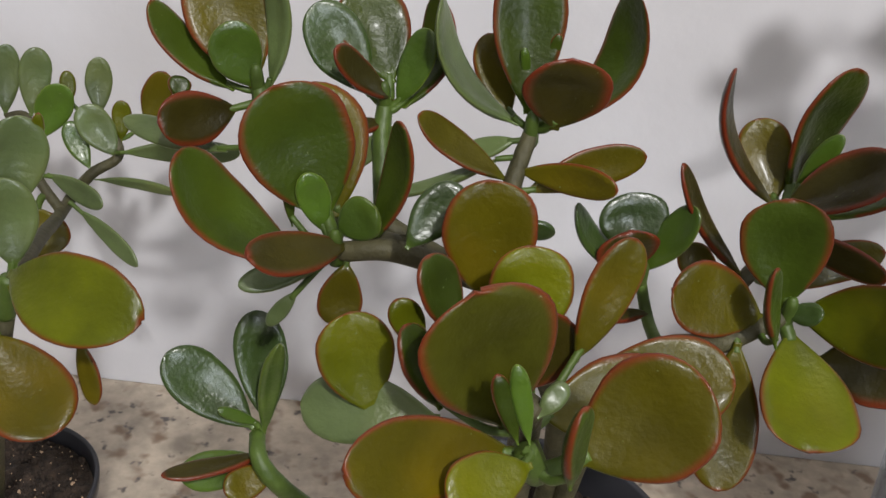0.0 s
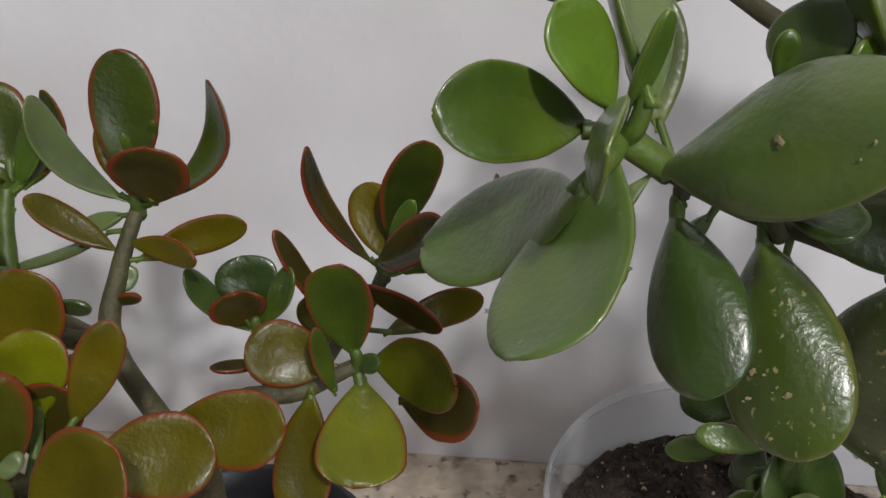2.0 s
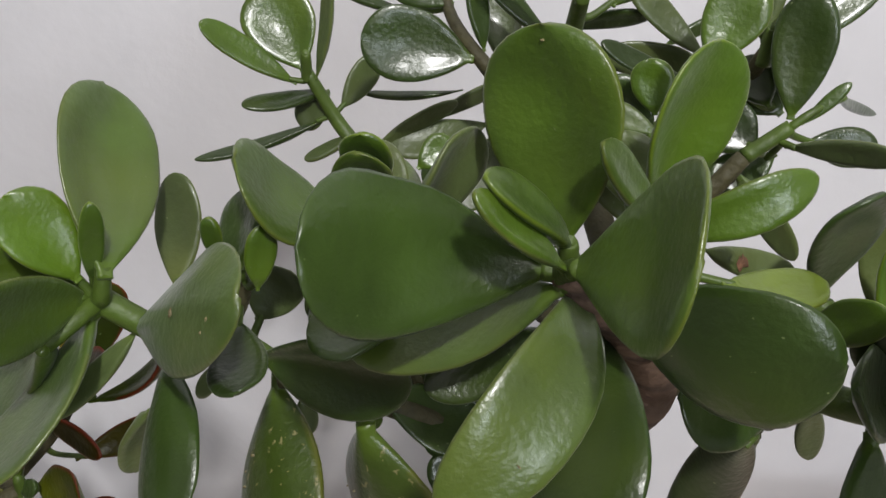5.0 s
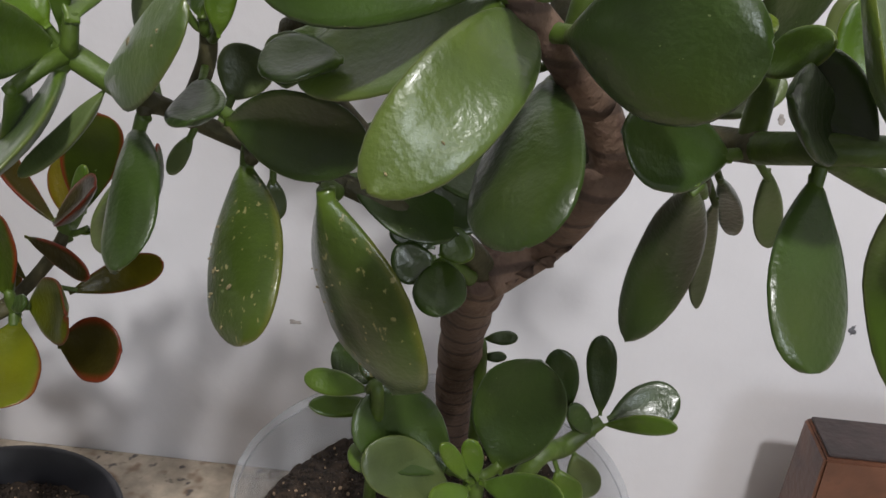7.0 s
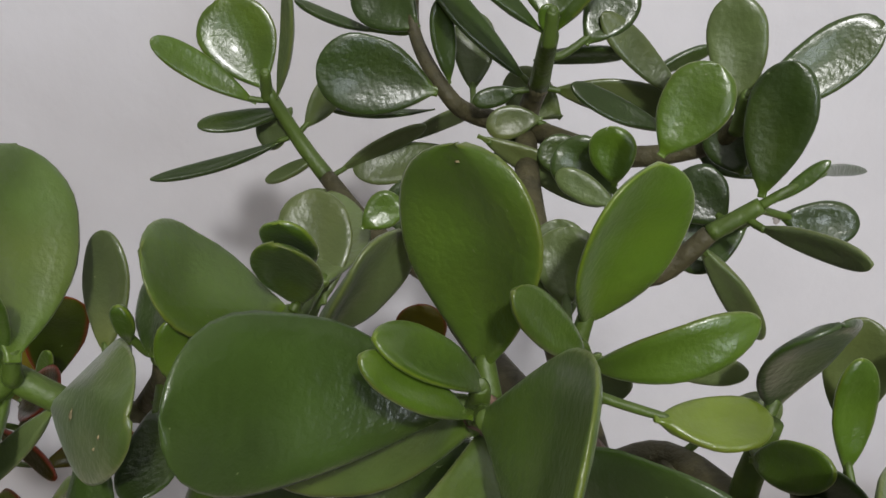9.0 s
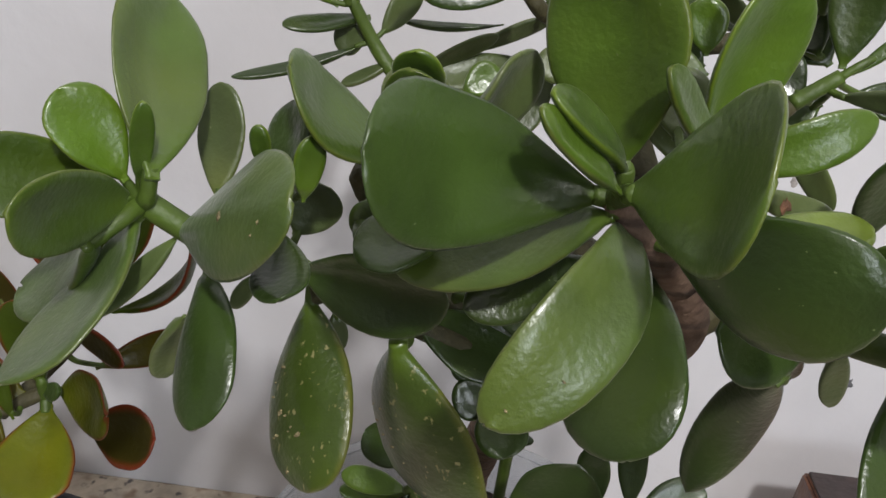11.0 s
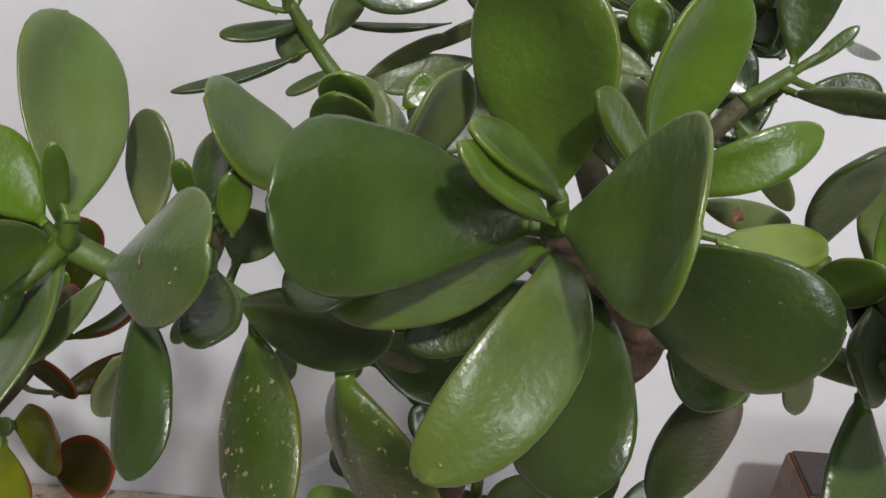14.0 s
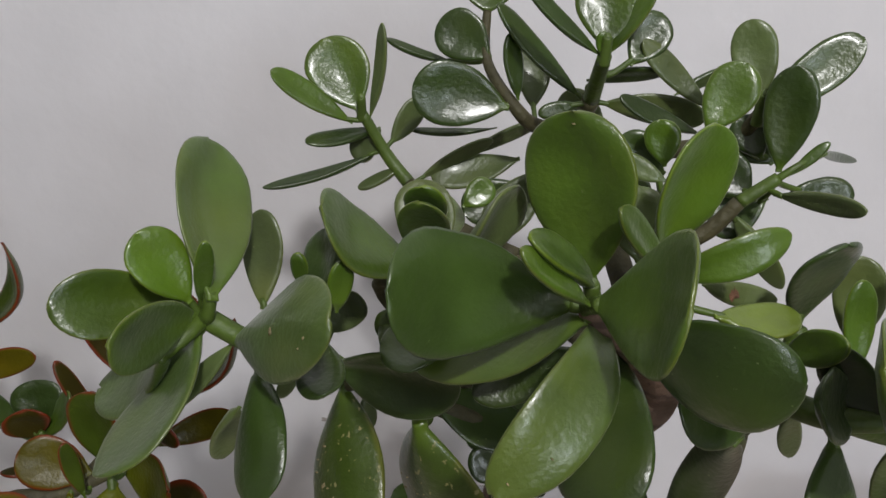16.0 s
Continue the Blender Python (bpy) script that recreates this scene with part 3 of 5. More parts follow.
leaf(jade, YOUNG, (0.3869, 0.2438, 0.4903), (0.4000, 0.2458, 0.5038), 0.0046, (-0.25, -0.89, 0.38), 0.12, 0.20)
leaf(jade, DARK, (0.3990, 0.2480, 0.4990), (0.4310, 0.2938, 0.4827), 0.0041, (0.83, -0.55, 0.07), 0.12, 0.20)
leaf(jade, DARK, (0.3922, 0.2533, 0.4820), (0.4163, 0.2534, 0.4812), 0.0135, (0.01, -0.94, 0.34), 0.12, 0.20)
leaf(jade, PALE, (0.3821, 0.2408, 0.4839), (0.4029, 0.2087, 0.4913), 0.0084, (-0.79, -0.57, -0.22), 0.12, 0.20)
leaf(jade, DARK, (0.3861, 0.2593, 0.4761), (0.3652, 0.2556, 0.4627), 0.0168, (-0.13, -0.88, 0.45), 0.12, 0.20)
leaf(jade, PALE, (0.3694, 0.2469, 0.4736), (0.3930, 0.2421, 0.4452), 0.0105, (-0.43, -0.88, -0.21), 0.12, 0.20)
leaf(jade, DARK, (0.3773, 0.2586, 0.5111), (0.4113, 0.2666, 0.5386), 0.0174, (-0.11, -0.91, 0.40), 0.12, 0.20)
leaf(jade, PALE, (0.3755, 0.2591, 0.5124), (0.3695, 0.2658, 0.5430), 0.0170, (-0.25, -0.95, 0.16), 0.12, 0.20)
leaf(jade, GREEN, (0.3475, 0.2150, 0.5131), (0.3587, 0.2196, 0.5357), 0.0172, (-0.22, -0.93, 0.30), 0.12, 0.20)
leaf(jade, DARK, (0.3890, 0.2697, 0.4867), (0.3732, 0.2761, 0.5014), 0.0204, (-0.19, -0.96, 0.21), 0.12, 0.20)
leaf(jade, GREEN, (0.3202, 0.2934, 0.5235), (0.3189, 0.3036, 0.5539), 0.0258, (-0.11, -0.94, 0.31), 0.12, 0.20)
leaf(jade, DARK, (0.3192, 0.2921, 0.5207), (0.2847, 0.2897, 0.5495), 0.0082, (0.49, -0.69, 0.53), 0.12, 0.20)
leaf(jade, GREEN, (0.3219, 0.2925, 0.5215), (0.3389, 0.2945, 0.5523), 0.0091, (-0.67, -0.62, 0.41), 0.12, 0.20)
leaf(jade, YOUNG, (0.3197, 0.2918, 0.5201), (0.3187, 0.2909, 0.5309), 0.0069, (-0.08, -0.99, -0.10), 0.12, 0.20)
leaf(jade, DARK, (0.3331, 0.3061, 0.5147), (0.3456, 0.3158, 0.5356), 0.0181, (-0.02, -0.90, 0.43), 0.12, 0.20)
leaf(jade, DARK, (0.3169, 0.3182, 0.5045), (0.3491, 0.3106, 0.5114), 0.0099, (-0.03, -0.75, -0.66), 0.12, 0.20)
leaf(jade, PALE, (0.3697, 0.3052, 0.4979), (0.3375, 0.3079, 0.5254), 0.0111, (0.21, -0.92, 0.34), 0.12, 0.20)
leaf(jade, PALE, (0.3238, 0.3143, 0.4957), (0.3705, 0.3135, 0.4919), 0.0151, (-0.03, -1.00, -0.09), 0.12, 0.20)
leaf(jade, DARK, (0.3599, 0.3369, 0.4956), (0.3842, 0.3429, 0.5077), 0.0069, (0.34, -0.91, -0.24), 0.12, 0.20)
leaf(jade, DARK, (0.3138, 0.3139, 0.4951), (0.2965, 0.3111, 0.4897), 0.0075, (0.05, -0.95, 0.31), 0.12, 0.20)
leaf(jade, PALE, (0.3306, 0.3388, 0.4766), (0.3080, 0.3445, 0.4903), 0.0189, (-0.08, -0.96, 0.27), 0.12, 0.20)
leaf(jade, DARK, (0.2834, 0.3164, 0.4907), (0.2403, 0.3098, 0.4993), 0.0289, (0.19, -0.95, 0.24), 0.12, 0.20)
leaf(jade, DARK, (0.2737, 0.3351, 0.5080), (0.2491, 0.3416, 0.5234), 0.0234, (-0.08, -0.96, 0.28), 0.12, 0.20)
leaf(jade, GREEN, (0.2708, 0.3436, 0.5269), (0.2696, 0.3511, 0.5434), 0.0247, (0.01, -0.91, 0.41), 0.12, 0.20)
leaf(jade, DARK, (0.2875, 0.3178, 0.4937), (0.2817, 0.3210, 0.5230), 0.0100, (0.50, -0.84, 0.19), 0.12, 0.20)
leaf(jade, DARK, (0.3161, 0.3192, 0.4956), (0.2755, 0.3177, 0.5354), 0.0104, (0.44, -0.79, 0.42), 0.12, 0.20)
leaf(jade, PALE, (0.2953, 0.3360, 0.4850), (0.2933, 0.3486, 0.5128), 0.0165, (-0.05, -0.91, 0.41), 0.12, 0.20)
leaf(jade, DARK, (0.2574, 0.3436, 0.5032), (0.2229, 0.3506, 0.5114), 0.0054, (0.08, -0.58, 0.81), 0.12, 0.20)
leaf(jade, PALE, (0.3000, 0.2854, 0.4872), (0.3452, 0.2828, 0.4673), 0.0118, (-0.05, -1.00, 0.02), 0.12, 0.20)
leaf(jade, DARK, (0.3421, 0.2843, 0.4803), (0.3204, 0.2850, 0.4841), 0.0136, (0.03, -0.93, 0.36), 0.12, 0.20)
leaf(jade, PALE, (0.3219, 0.3092, 0.4864), (0.3022, 0.3059, 0.4827), 0.0121, (0.08, -0.93, 0.37), 0.12, 0.20)
leaf(jade, PALE, (0.3296, 0.2048, 0.4689), (0.3241, 0.2149, 0.4935), 0.0169, (-0.05, -0.93, 0.37), 0.12, 0.20)
leaf(jade, GREEN, (0.2673, 0.2495, 0.4673), (0.2778, 0.2553, 0.4767), 0.0116, (0.11, -0.90, 0.43), 0.12, 0.20)
leaf(jade, OLIVE, (0.2900, 0.2312, 0.4314), (0.2875, 0.2369, 0.4498), 0.0160, (0.11, -0.95, 0.30), 0.12, 0.20)
leaf(jade, DARK, (0.3779, 0.2538, 0.4780), (0.3618, 0.2594, 0.4899), 0.0188, (-0.10, -0.95, 0.31), 0.12, 0.20)
leaf(jade, DARK, (0.3812, 0.2598, 0.4916), (0.3714, 0.2651, 0.5064), 0.0144, (-0.17, -0.96, 0.23), 0.12, 0.20)
leaf(jade, DARK, (0.3664, 0.3014, 0.4879), (0.3295, 0.2985, 0.5030), 0.0096, (0.32, -0.70, 0.64), 0.12, 0.20)
leaf(jade, PALE, (0.3119, 0.2875, 0.4688), (0.2920, 0.2885, 0.4729), 0.0136, (0.04, -0.91, 0.40), 0.12, 0.20)
leaf(jade, DARK, (0.3075, 0.3176, 0.4617), (0.3162, 0.3287, 0.4810), 0.0128, (0.04, -0.87, 0.48), 0.12, 0.20)
leaf(jade, GREEN, (0.2120, 0.3425, 0.4770), (0.1909, 0.3521, 0.5086), 0.0305, (0.11, -0.93, 0.36), 0.12, 0.20)
leaf(jade, PALE, (0.2169, 0.3411, 0.4737), (0.2225, 0.3416, 0.5203), 0.0080, (-0.68, -0.73, 0.09), 0.12, 0.20)
leaf(jade, GREEN, (0.2088, 0.3401, 0.4718), (0.1716, 0.3308, 0.4975), 0.0123, (0.49, -0.75, 0.44), 0.12, 0.20)
leaf(jade, DARK, (0.2213, 0.3488, 0.4676), (0.1875, 0.3297, 0.4641), 0.0110, (0.13, -0.40, 0.91), 0.12, 0.20)
leaf(jade, PALE, (0.2217, 0.3461, 0.4615), (0.2071, 0.3459, 0.4541), 0.0140, (-0.10, -0.97, 0.21), 0.12, 0.20)
leaf(jade, PALE, (0.2268, 0.3457, 0.4605), (0.2415, 0.3558, 0.4822), 0.0129, (0.42, -0.90, 0.14), 0.12, 0.20)
leaf(jade, DARK, (0.2201, 0.3437, 0.4563), (0.1663, 0.3280, 0.4396), 0.0072, (-0.13, -0.47, 0.87), 0.12, 0.20)
leaf(jade, PALE, (0.2337, 0.3414, 0.4507), (0.2123, 0.3359, 0.4396), 0.0073, (-0.26, -0.56, 0.78), 0.12, 0.20)
leaf(jade, DARK, (0.2792, 0.3610, 0.4679), (0.2342, 0.3588, 0.4648), 0.0049, (-0.04, -0.39, 0.92), 0.12, 0.20)
leaf(jade, PALE, (0.2419, 0.3390, 0.4452), (0.2774, 0.3448, 0.4667), 0.0089, (0.32, -0.90, -0.29), 0.12, 0.20)
leaf(jade, PALE, (0.2648, 0.3449, 0.4571), (0.2990, 0.3492, 0.4748), 0.0083, (0.28, -0.91, -0.31), 0.12, 0.20)
leaf(jade, PALE, (0.2914, 0.3455, 0.4574), (0.2482, 0.3398, 0.4466), 0.0173, (-0.06, -0.77, 0.63), 0.12, 0.20)
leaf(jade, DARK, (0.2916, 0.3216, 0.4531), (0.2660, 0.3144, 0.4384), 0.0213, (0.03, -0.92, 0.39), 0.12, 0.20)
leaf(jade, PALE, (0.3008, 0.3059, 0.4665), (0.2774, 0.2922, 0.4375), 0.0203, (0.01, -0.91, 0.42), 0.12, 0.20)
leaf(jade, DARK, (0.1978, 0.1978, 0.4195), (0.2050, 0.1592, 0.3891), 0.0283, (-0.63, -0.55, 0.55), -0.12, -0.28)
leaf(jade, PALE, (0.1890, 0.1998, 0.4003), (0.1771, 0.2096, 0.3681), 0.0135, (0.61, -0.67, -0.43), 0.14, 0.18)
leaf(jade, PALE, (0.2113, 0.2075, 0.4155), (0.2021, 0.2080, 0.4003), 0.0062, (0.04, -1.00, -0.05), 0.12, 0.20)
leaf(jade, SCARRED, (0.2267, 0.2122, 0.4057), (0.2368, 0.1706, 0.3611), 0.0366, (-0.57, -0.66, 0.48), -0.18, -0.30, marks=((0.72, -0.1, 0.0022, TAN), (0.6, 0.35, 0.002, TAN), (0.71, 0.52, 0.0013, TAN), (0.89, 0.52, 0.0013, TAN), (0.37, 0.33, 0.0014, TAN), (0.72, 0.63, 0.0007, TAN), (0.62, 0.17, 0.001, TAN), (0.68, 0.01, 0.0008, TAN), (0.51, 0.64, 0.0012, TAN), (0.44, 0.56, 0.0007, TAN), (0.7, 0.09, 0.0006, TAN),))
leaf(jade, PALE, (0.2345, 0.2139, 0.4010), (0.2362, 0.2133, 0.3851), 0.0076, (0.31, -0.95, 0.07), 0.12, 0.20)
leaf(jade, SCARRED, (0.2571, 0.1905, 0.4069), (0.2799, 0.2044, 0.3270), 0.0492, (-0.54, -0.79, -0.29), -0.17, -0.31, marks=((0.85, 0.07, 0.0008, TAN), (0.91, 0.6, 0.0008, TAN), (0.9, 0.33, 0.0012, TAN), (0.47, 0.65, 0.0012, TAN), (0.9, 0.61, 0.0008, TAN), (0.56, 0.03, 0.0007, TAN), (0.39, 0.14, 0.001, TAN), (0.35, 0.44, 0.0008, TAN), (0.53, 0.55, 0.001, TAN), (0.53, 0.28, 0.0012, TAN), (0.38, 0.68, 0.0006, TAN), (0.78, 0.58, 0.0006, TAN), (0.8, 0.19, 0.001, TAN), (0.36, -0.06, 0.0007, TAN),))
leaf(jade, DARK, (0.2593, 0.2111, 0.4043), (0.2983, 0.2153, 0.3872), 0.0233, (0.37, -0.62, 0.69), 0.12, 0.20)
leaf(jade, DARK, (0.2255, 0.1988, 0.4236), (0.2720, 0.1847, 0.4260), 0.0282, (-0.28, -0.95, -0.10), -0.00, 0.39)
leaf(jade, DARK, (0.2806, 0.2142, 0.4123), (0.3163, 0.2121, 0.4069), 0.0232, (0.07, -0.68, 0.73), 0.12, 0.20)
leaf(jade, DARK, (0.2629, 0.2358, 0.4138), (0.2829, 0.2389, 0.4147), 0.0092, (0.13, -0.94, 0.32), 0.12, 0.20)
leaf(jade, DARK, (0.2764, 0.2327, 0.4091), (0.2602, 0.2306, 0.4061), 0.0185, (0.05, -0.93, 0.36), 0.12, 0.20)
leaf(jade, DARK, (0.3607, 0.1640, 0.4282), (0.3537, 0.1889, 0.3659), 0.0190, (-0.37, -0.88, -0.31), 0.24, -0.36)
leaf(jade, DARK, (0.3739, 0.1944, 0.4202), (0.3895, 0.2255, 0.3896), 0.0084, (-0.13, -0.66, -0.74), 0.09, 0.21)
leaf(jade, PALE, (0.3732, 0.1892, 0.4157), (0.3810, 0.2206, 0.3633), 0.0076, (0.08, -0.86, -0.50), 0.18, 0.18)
# long hanging leaf at the right, coloured dark since nothing shades it here
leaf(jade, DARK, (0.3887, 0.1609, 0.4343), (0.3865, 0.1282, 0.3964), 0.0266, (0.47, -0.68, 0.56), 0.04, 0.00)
leaf(jade, PALE, (0.3858, 0.1898, 0.4255), (0.3940, 0.2004, 0.3970), 0.0091, (0.18, -0.94, -0.30), 0.11, 0.21)
leaf(jade, DARK, (0.4016, 0.1591, 0.4420), (0.3806, 0.1615, 0.4646), 0.0152, (-0.12, -0.99, -0.01), 0.12, 0.20)
leaf(jade, PALE, (0.3659, 0.2019, 0.4174), (0.3651, 0.2014, 0.4065), 0.0051, (-0.22, -0.97, 0.06), 0.12, 0.20)
leaf(jade, DARK, (0.2910, 0.2114, 0.3778), (0.2764, 0.2073, 0.3751), 0.0147, (0.16, -0.88, 0.45), 0.12, 0.20, thick=0.0030)
leaf(jade, YOUNG, (0.2921, 0.2115, 0.3779), (0.3018, 0.2131, 0.3855), 0.0132, (-0.09, -0.95, 0.31), 0.12, 0.20, thick=0.0030)
leaf(jade, DARK, (0.2925, 0.2131, 0.3762), (0.2948, 0.1923, 0.3659), 0.0180, (-0.10, -0.45, 0.89), 0.08, 0.28, thick=0.0030)
leaf(jade, DARK, (0.2904, 0.2126, 0.3804), (0.2749, 0.2123, 0.3862), 0.0085, (0.16, -0.91, 0.39), 0.12, 0.20, thick=0.0030)

# trunk and branches
stem(jade, TWIG, ((0.2261, 0.2174, 0.4099), (0.2285, 0.2120, 0.4097), (0.2303, 0.2069, 0.4079)), (0.0030, 0.0026, 0.0022))
stem(jade, TWIG, ((0.2581, 0.2100, 0.4022), (0.2587, 0.2033, 0.4042), (0.2594, 0.1983, 0.4029)), (0.0030, 0.0026, 0.0022))
stem(jade, TWIG, ((0.2105, 0.2092, 0.4193), (0.2031, 0.2052, 0.4238), (0.1996, 0.2000, 0.4250), (0.1994, 0.1989, 0.4226)), (0.0030, 0.0028, 0.0026, 0.0020))
stem(jade, TWIG, ((0.3620, 0.2037, 0.4272), (0.3641, 0.1797, 0.4269), (0.3648, 0.1721, 0.4224)), (0.0040, 0.0030, 0.0022))
stem(jade, BARK, ((0.2936, 0.3994, 0.1429), (0.2936, 0.3994, 0.1549), (0.2933, 0.3865, 0.1765), (0.2930, 0.3733, 0.1973), (0.2937, 0.3586, 0.2194), (0.2943, 0.3436, 0.2406), (0.2956, 0.3283, 0.2611), (0.2968, 0.3126, 0.2809), (0.2982, 0.2965, 0.2998), (0.2996, 0.2801, 0.3180), (0.3018, 0.2662, 0.3326), (0.3038, 0.2521, 0.3466), (0.3053, 0.2430, 0.3553), (0.3067, 0.2337, 0.3638)), (0.0108, 0.0111, 0.0100, 0.0111, 0.0100, 0.0111, 0.0100, 0.0111, 0.0100, 0.0111, 0.0100, 0.0111, 0.0100, 0.0100), "trunk")
stem(jade, BARK, ((0.3067, 0.2337, 0.3598), (0.3273, 0.2441, 0.3709), (0.3376, 0.2035, 0.4068), (0.3432, 0.1993, 0.4207), (0.3345, 0.1876, 0.4414)), (0.0085, 0.0078, 0.0072, 0.0070, 0.0060))
stem(jade, BARK, ((0.3345, 0.1876, 0.4414), (0.3197, 0.1647, 0.4625), (0.3083, 0.1561, 0.4760)), (0.0065, 0.0048, 0.0042))
stem(jade, TWIG, ((0.3067, 0.2337, 0.3638), (0.2951, 0.2226, 0.3806), (0.2581, 0.2100, 0.4022), (0.2261, 0.2174, 0.4099), (0.2105, 0.2092, 0.4193), (0.1948, 0.1950, 0.4321)), (0.0055, 0.0042, 0.0036, 0.0032, 0.0030, 0.0030))
stem(jade, STEM, ((0.1948, 0.1950, 0.4321), (0.1804, 0.1934, 0.4418)), (0.0042, 0.0038))
stem(jade, TWIG, ((0.3432, 0.1993, 0.4207), (0.3620, 0.2037, 0.4272), (0.3784, 0.1764, 0.4354)), (0.0060, 0.0050, 0.0045))
stem(jade, STEM, ((0.3784, 0.1764, 0.4354), (0.3879, 0.1599, 0.4413), (0.4038, 0.1613, 0.4415)), (0.0045, 0.0042, 0.0040))
stem(jade, STEM, ((0.3879, 0.1599, 0.4413), (0.4286, 0.1805, 0.4209), (0.4258, 0.1697, 0.4350)), (0.0040, 0.0036, 0.0030))
stem(jade, STEM, ((0.3784, 0.1764, 0.4354), (0.3768, 0.1811, 0.4368), (0.3791, 0.1826, 0.4601)), (0.0040, 0.0038, 0.0030))
stem(jade, TWIG, ((0.3432, 0.1993, 0.4207), (0.3210, 0.2478, 0.4703), (0.3168, 0.3179, 0.4796), (0.3196, 0.3149, 0.4971)), (0.0060, 0.0044, 0.0040, 0.0038))
stem(jade, STEM, ((0.3196, 0.3149, 0.4971), (0.3205, 0.2922, 0.5209)), (0.0038, 0.0030))
stem(jade, TWIG, ((0.3168, 0.3179, 0.4796), (0.2974, 0.3212, 0.4814), (0.2871, 0.3162, 0.4900), (0.2722, 0.3345, 0.5068), (0.2707, 0.3441, 0.5281)), (0.0040, 0.0036, 0.0030, 0.0025, 0.0020))
stem(jade, TWIG, ((0.2907, 0.2856, 0.4304), (0.2610, 0.3120, 0.4333), (0.2378, 0.3380, 0.4432)), (0.0050, 0.0042, 0.0035))
stem(jade, STEM, ((0.2378, 0.3380, 0.4432), (0.2258, 0.3433, 0.4553), (0.2130, 0.3424, 0.4768)), (0.0035, 0.0032, 0.0025))
stem(jade, TWIG, ((0.3432, 0.1993, 0.4207), (0.3039, 0.2690, 0.4175), (0.2907, 0.2856, 0.4304)), (0.0060, 0.0052, 0.0050))
stem(jade, TWIG, ((0.2951, 0.2226, 0.3806), (0.2408, 0.2224, 0.4406), (0.2526, 0.2112, 0.4532)), (0.0045, 0.0036, 0.0034))
stem(jade, STEM, ((0.2526, 0.2112, 0.4532), (0.2547, 0.2106, 0.4602)), (0.0034, 0.0030))
stem(jade, TWIG, ((0.2079, 0.2111, 0.4200), (0.2188, 0.2013, 0.4391), (0.2211, 0.1992, 0.4502)), (0.0035, 0.0030, 0.0025))
stem(jade, STEM, ((0.3269, 0.1798, 0.4504), (0.3273, 0.1766, 0.4635), (0.3298, 0.1766, 0.4799)), (0.0045, 0.0040, 0.0032))
stem(jade, TWIG, ((0.3210, 0.2478, 0.4703), (0.3538, 0.2419, 0.4633), (0.3708, 0.2429, 0.4793)), (0.0040, 0.0034, 0.0028))
stem(jade, STEM, ((0.3708, 0.2429, 0.4793), (0.3836, 0.2434, 0.4896)), (0.0028, 0.0025))
stem(jade, TWIG, ((0.3168, 0.3179, 0.4796), (0.3452, 0.2797, 0.4864), (0.3712, 0.2684, 0.4967), (0.3761, 0.2578, 0.5095)), (0.0042, 0.0036, 0.0030, 0.0025))
stem(jade, STEM, ((0.3027, 0.2257, 0.3638), (0.2941, 0.2178, 0.3720), (0.2917, 0.2063, 0.3667)), (0.0030, 0.0022, 0.0018))
stem(jade, STEM, ((0.1804, 0.1934, 0.4418), (0.1774, 0.1936, 0.4425), (0.1712, 0.1932, 0.4424)), (0.0020, 0.0020, 0.0023), "cut_stub")
stem(jade, STEM, ((0.3761, 0.2578, 0.5055), (0.3761, 0.2558, 0.5165), (0.3761, 0.2548, 0.5185)), (0.0026, 0.0022, 0.0010), "growing_tip")
stem(jade, STEM, ((0.3205, 0.2922, 0.5169), (0.3205, 0.2902, 0.5279), (0.3205, 0.2892, 0.5299)), (0.0026, 0.0022, 0.0010), "growing_tip")
stem(jade, STEM, ((0.2130, 0.3424, 0.4728), (0.2130, 0.3404, 0.4838), (0.2130, 0.3394, 0.4858)), (0.0026, 0.0022, 0.0010), "growing_tip")
stem(jade, STEM, ((0.3083, 0.1561, 0.4720), (0.3083, 0.1541, 0.4830), (0.3083, 0.1531, 0.4850)), (0.0026, 0.0022, 0.0010), "growing_tip")

# dry bark peeling under the fork of the trunk
for k, (at, way, long) in enumerate((((0.3215, 0.2340, 0.3655), (0.5, -0.25, -0.8), 0.010), ((0.3285, 0.2330, 0.3715), (0.3, -0.35, -0.9), 0.012), ((0.3335, 0.2260, 0.3800), (0.7, -0.3, -0.6), 0.009), ((0.3160, 0.2330, 0.3620), (0.1, -0.4, -0.9), 0.008))):
    at, way = Vector(at), Vector(way).normalized()
    across = way.cross(Vector((0.2, -0.9, 0.3))).normalized()
    out = across.cross(way)
    bm = bmesh.new()
    rows = []
    for i in range(6):
        q = i / 5
        wide = 0.0042 * (1 - q * 0.7) * (1 + 0.4 * noise.noise(Vector((q * 6, k * 3, 1))))
        mid = at + way * (long * 0.32 * q) + out * (0.004 * q * q)
        rows.append([bm.verts.new(mid + across * (wide * e) + out * h) for e, h in ((-1, 0), (0, 0.0006), (1, 0), (0, -0.0006))])
    for a, b in zip(rows, rows[1:]):
        for j in range(4):
            bm.faces.new((a[j], a[(j + 1) % 4], b[(j + 1) % 4], b[j]))
    bm.faces.new(rows[0][::-1])
    bm.faces.new(rows[-1])
    ob = part("bark_flake", bm, BARK, jade, "loose flake of dry brown bark")
    ob.matrix_parent_inverse = jade.matrix_world.inverted()

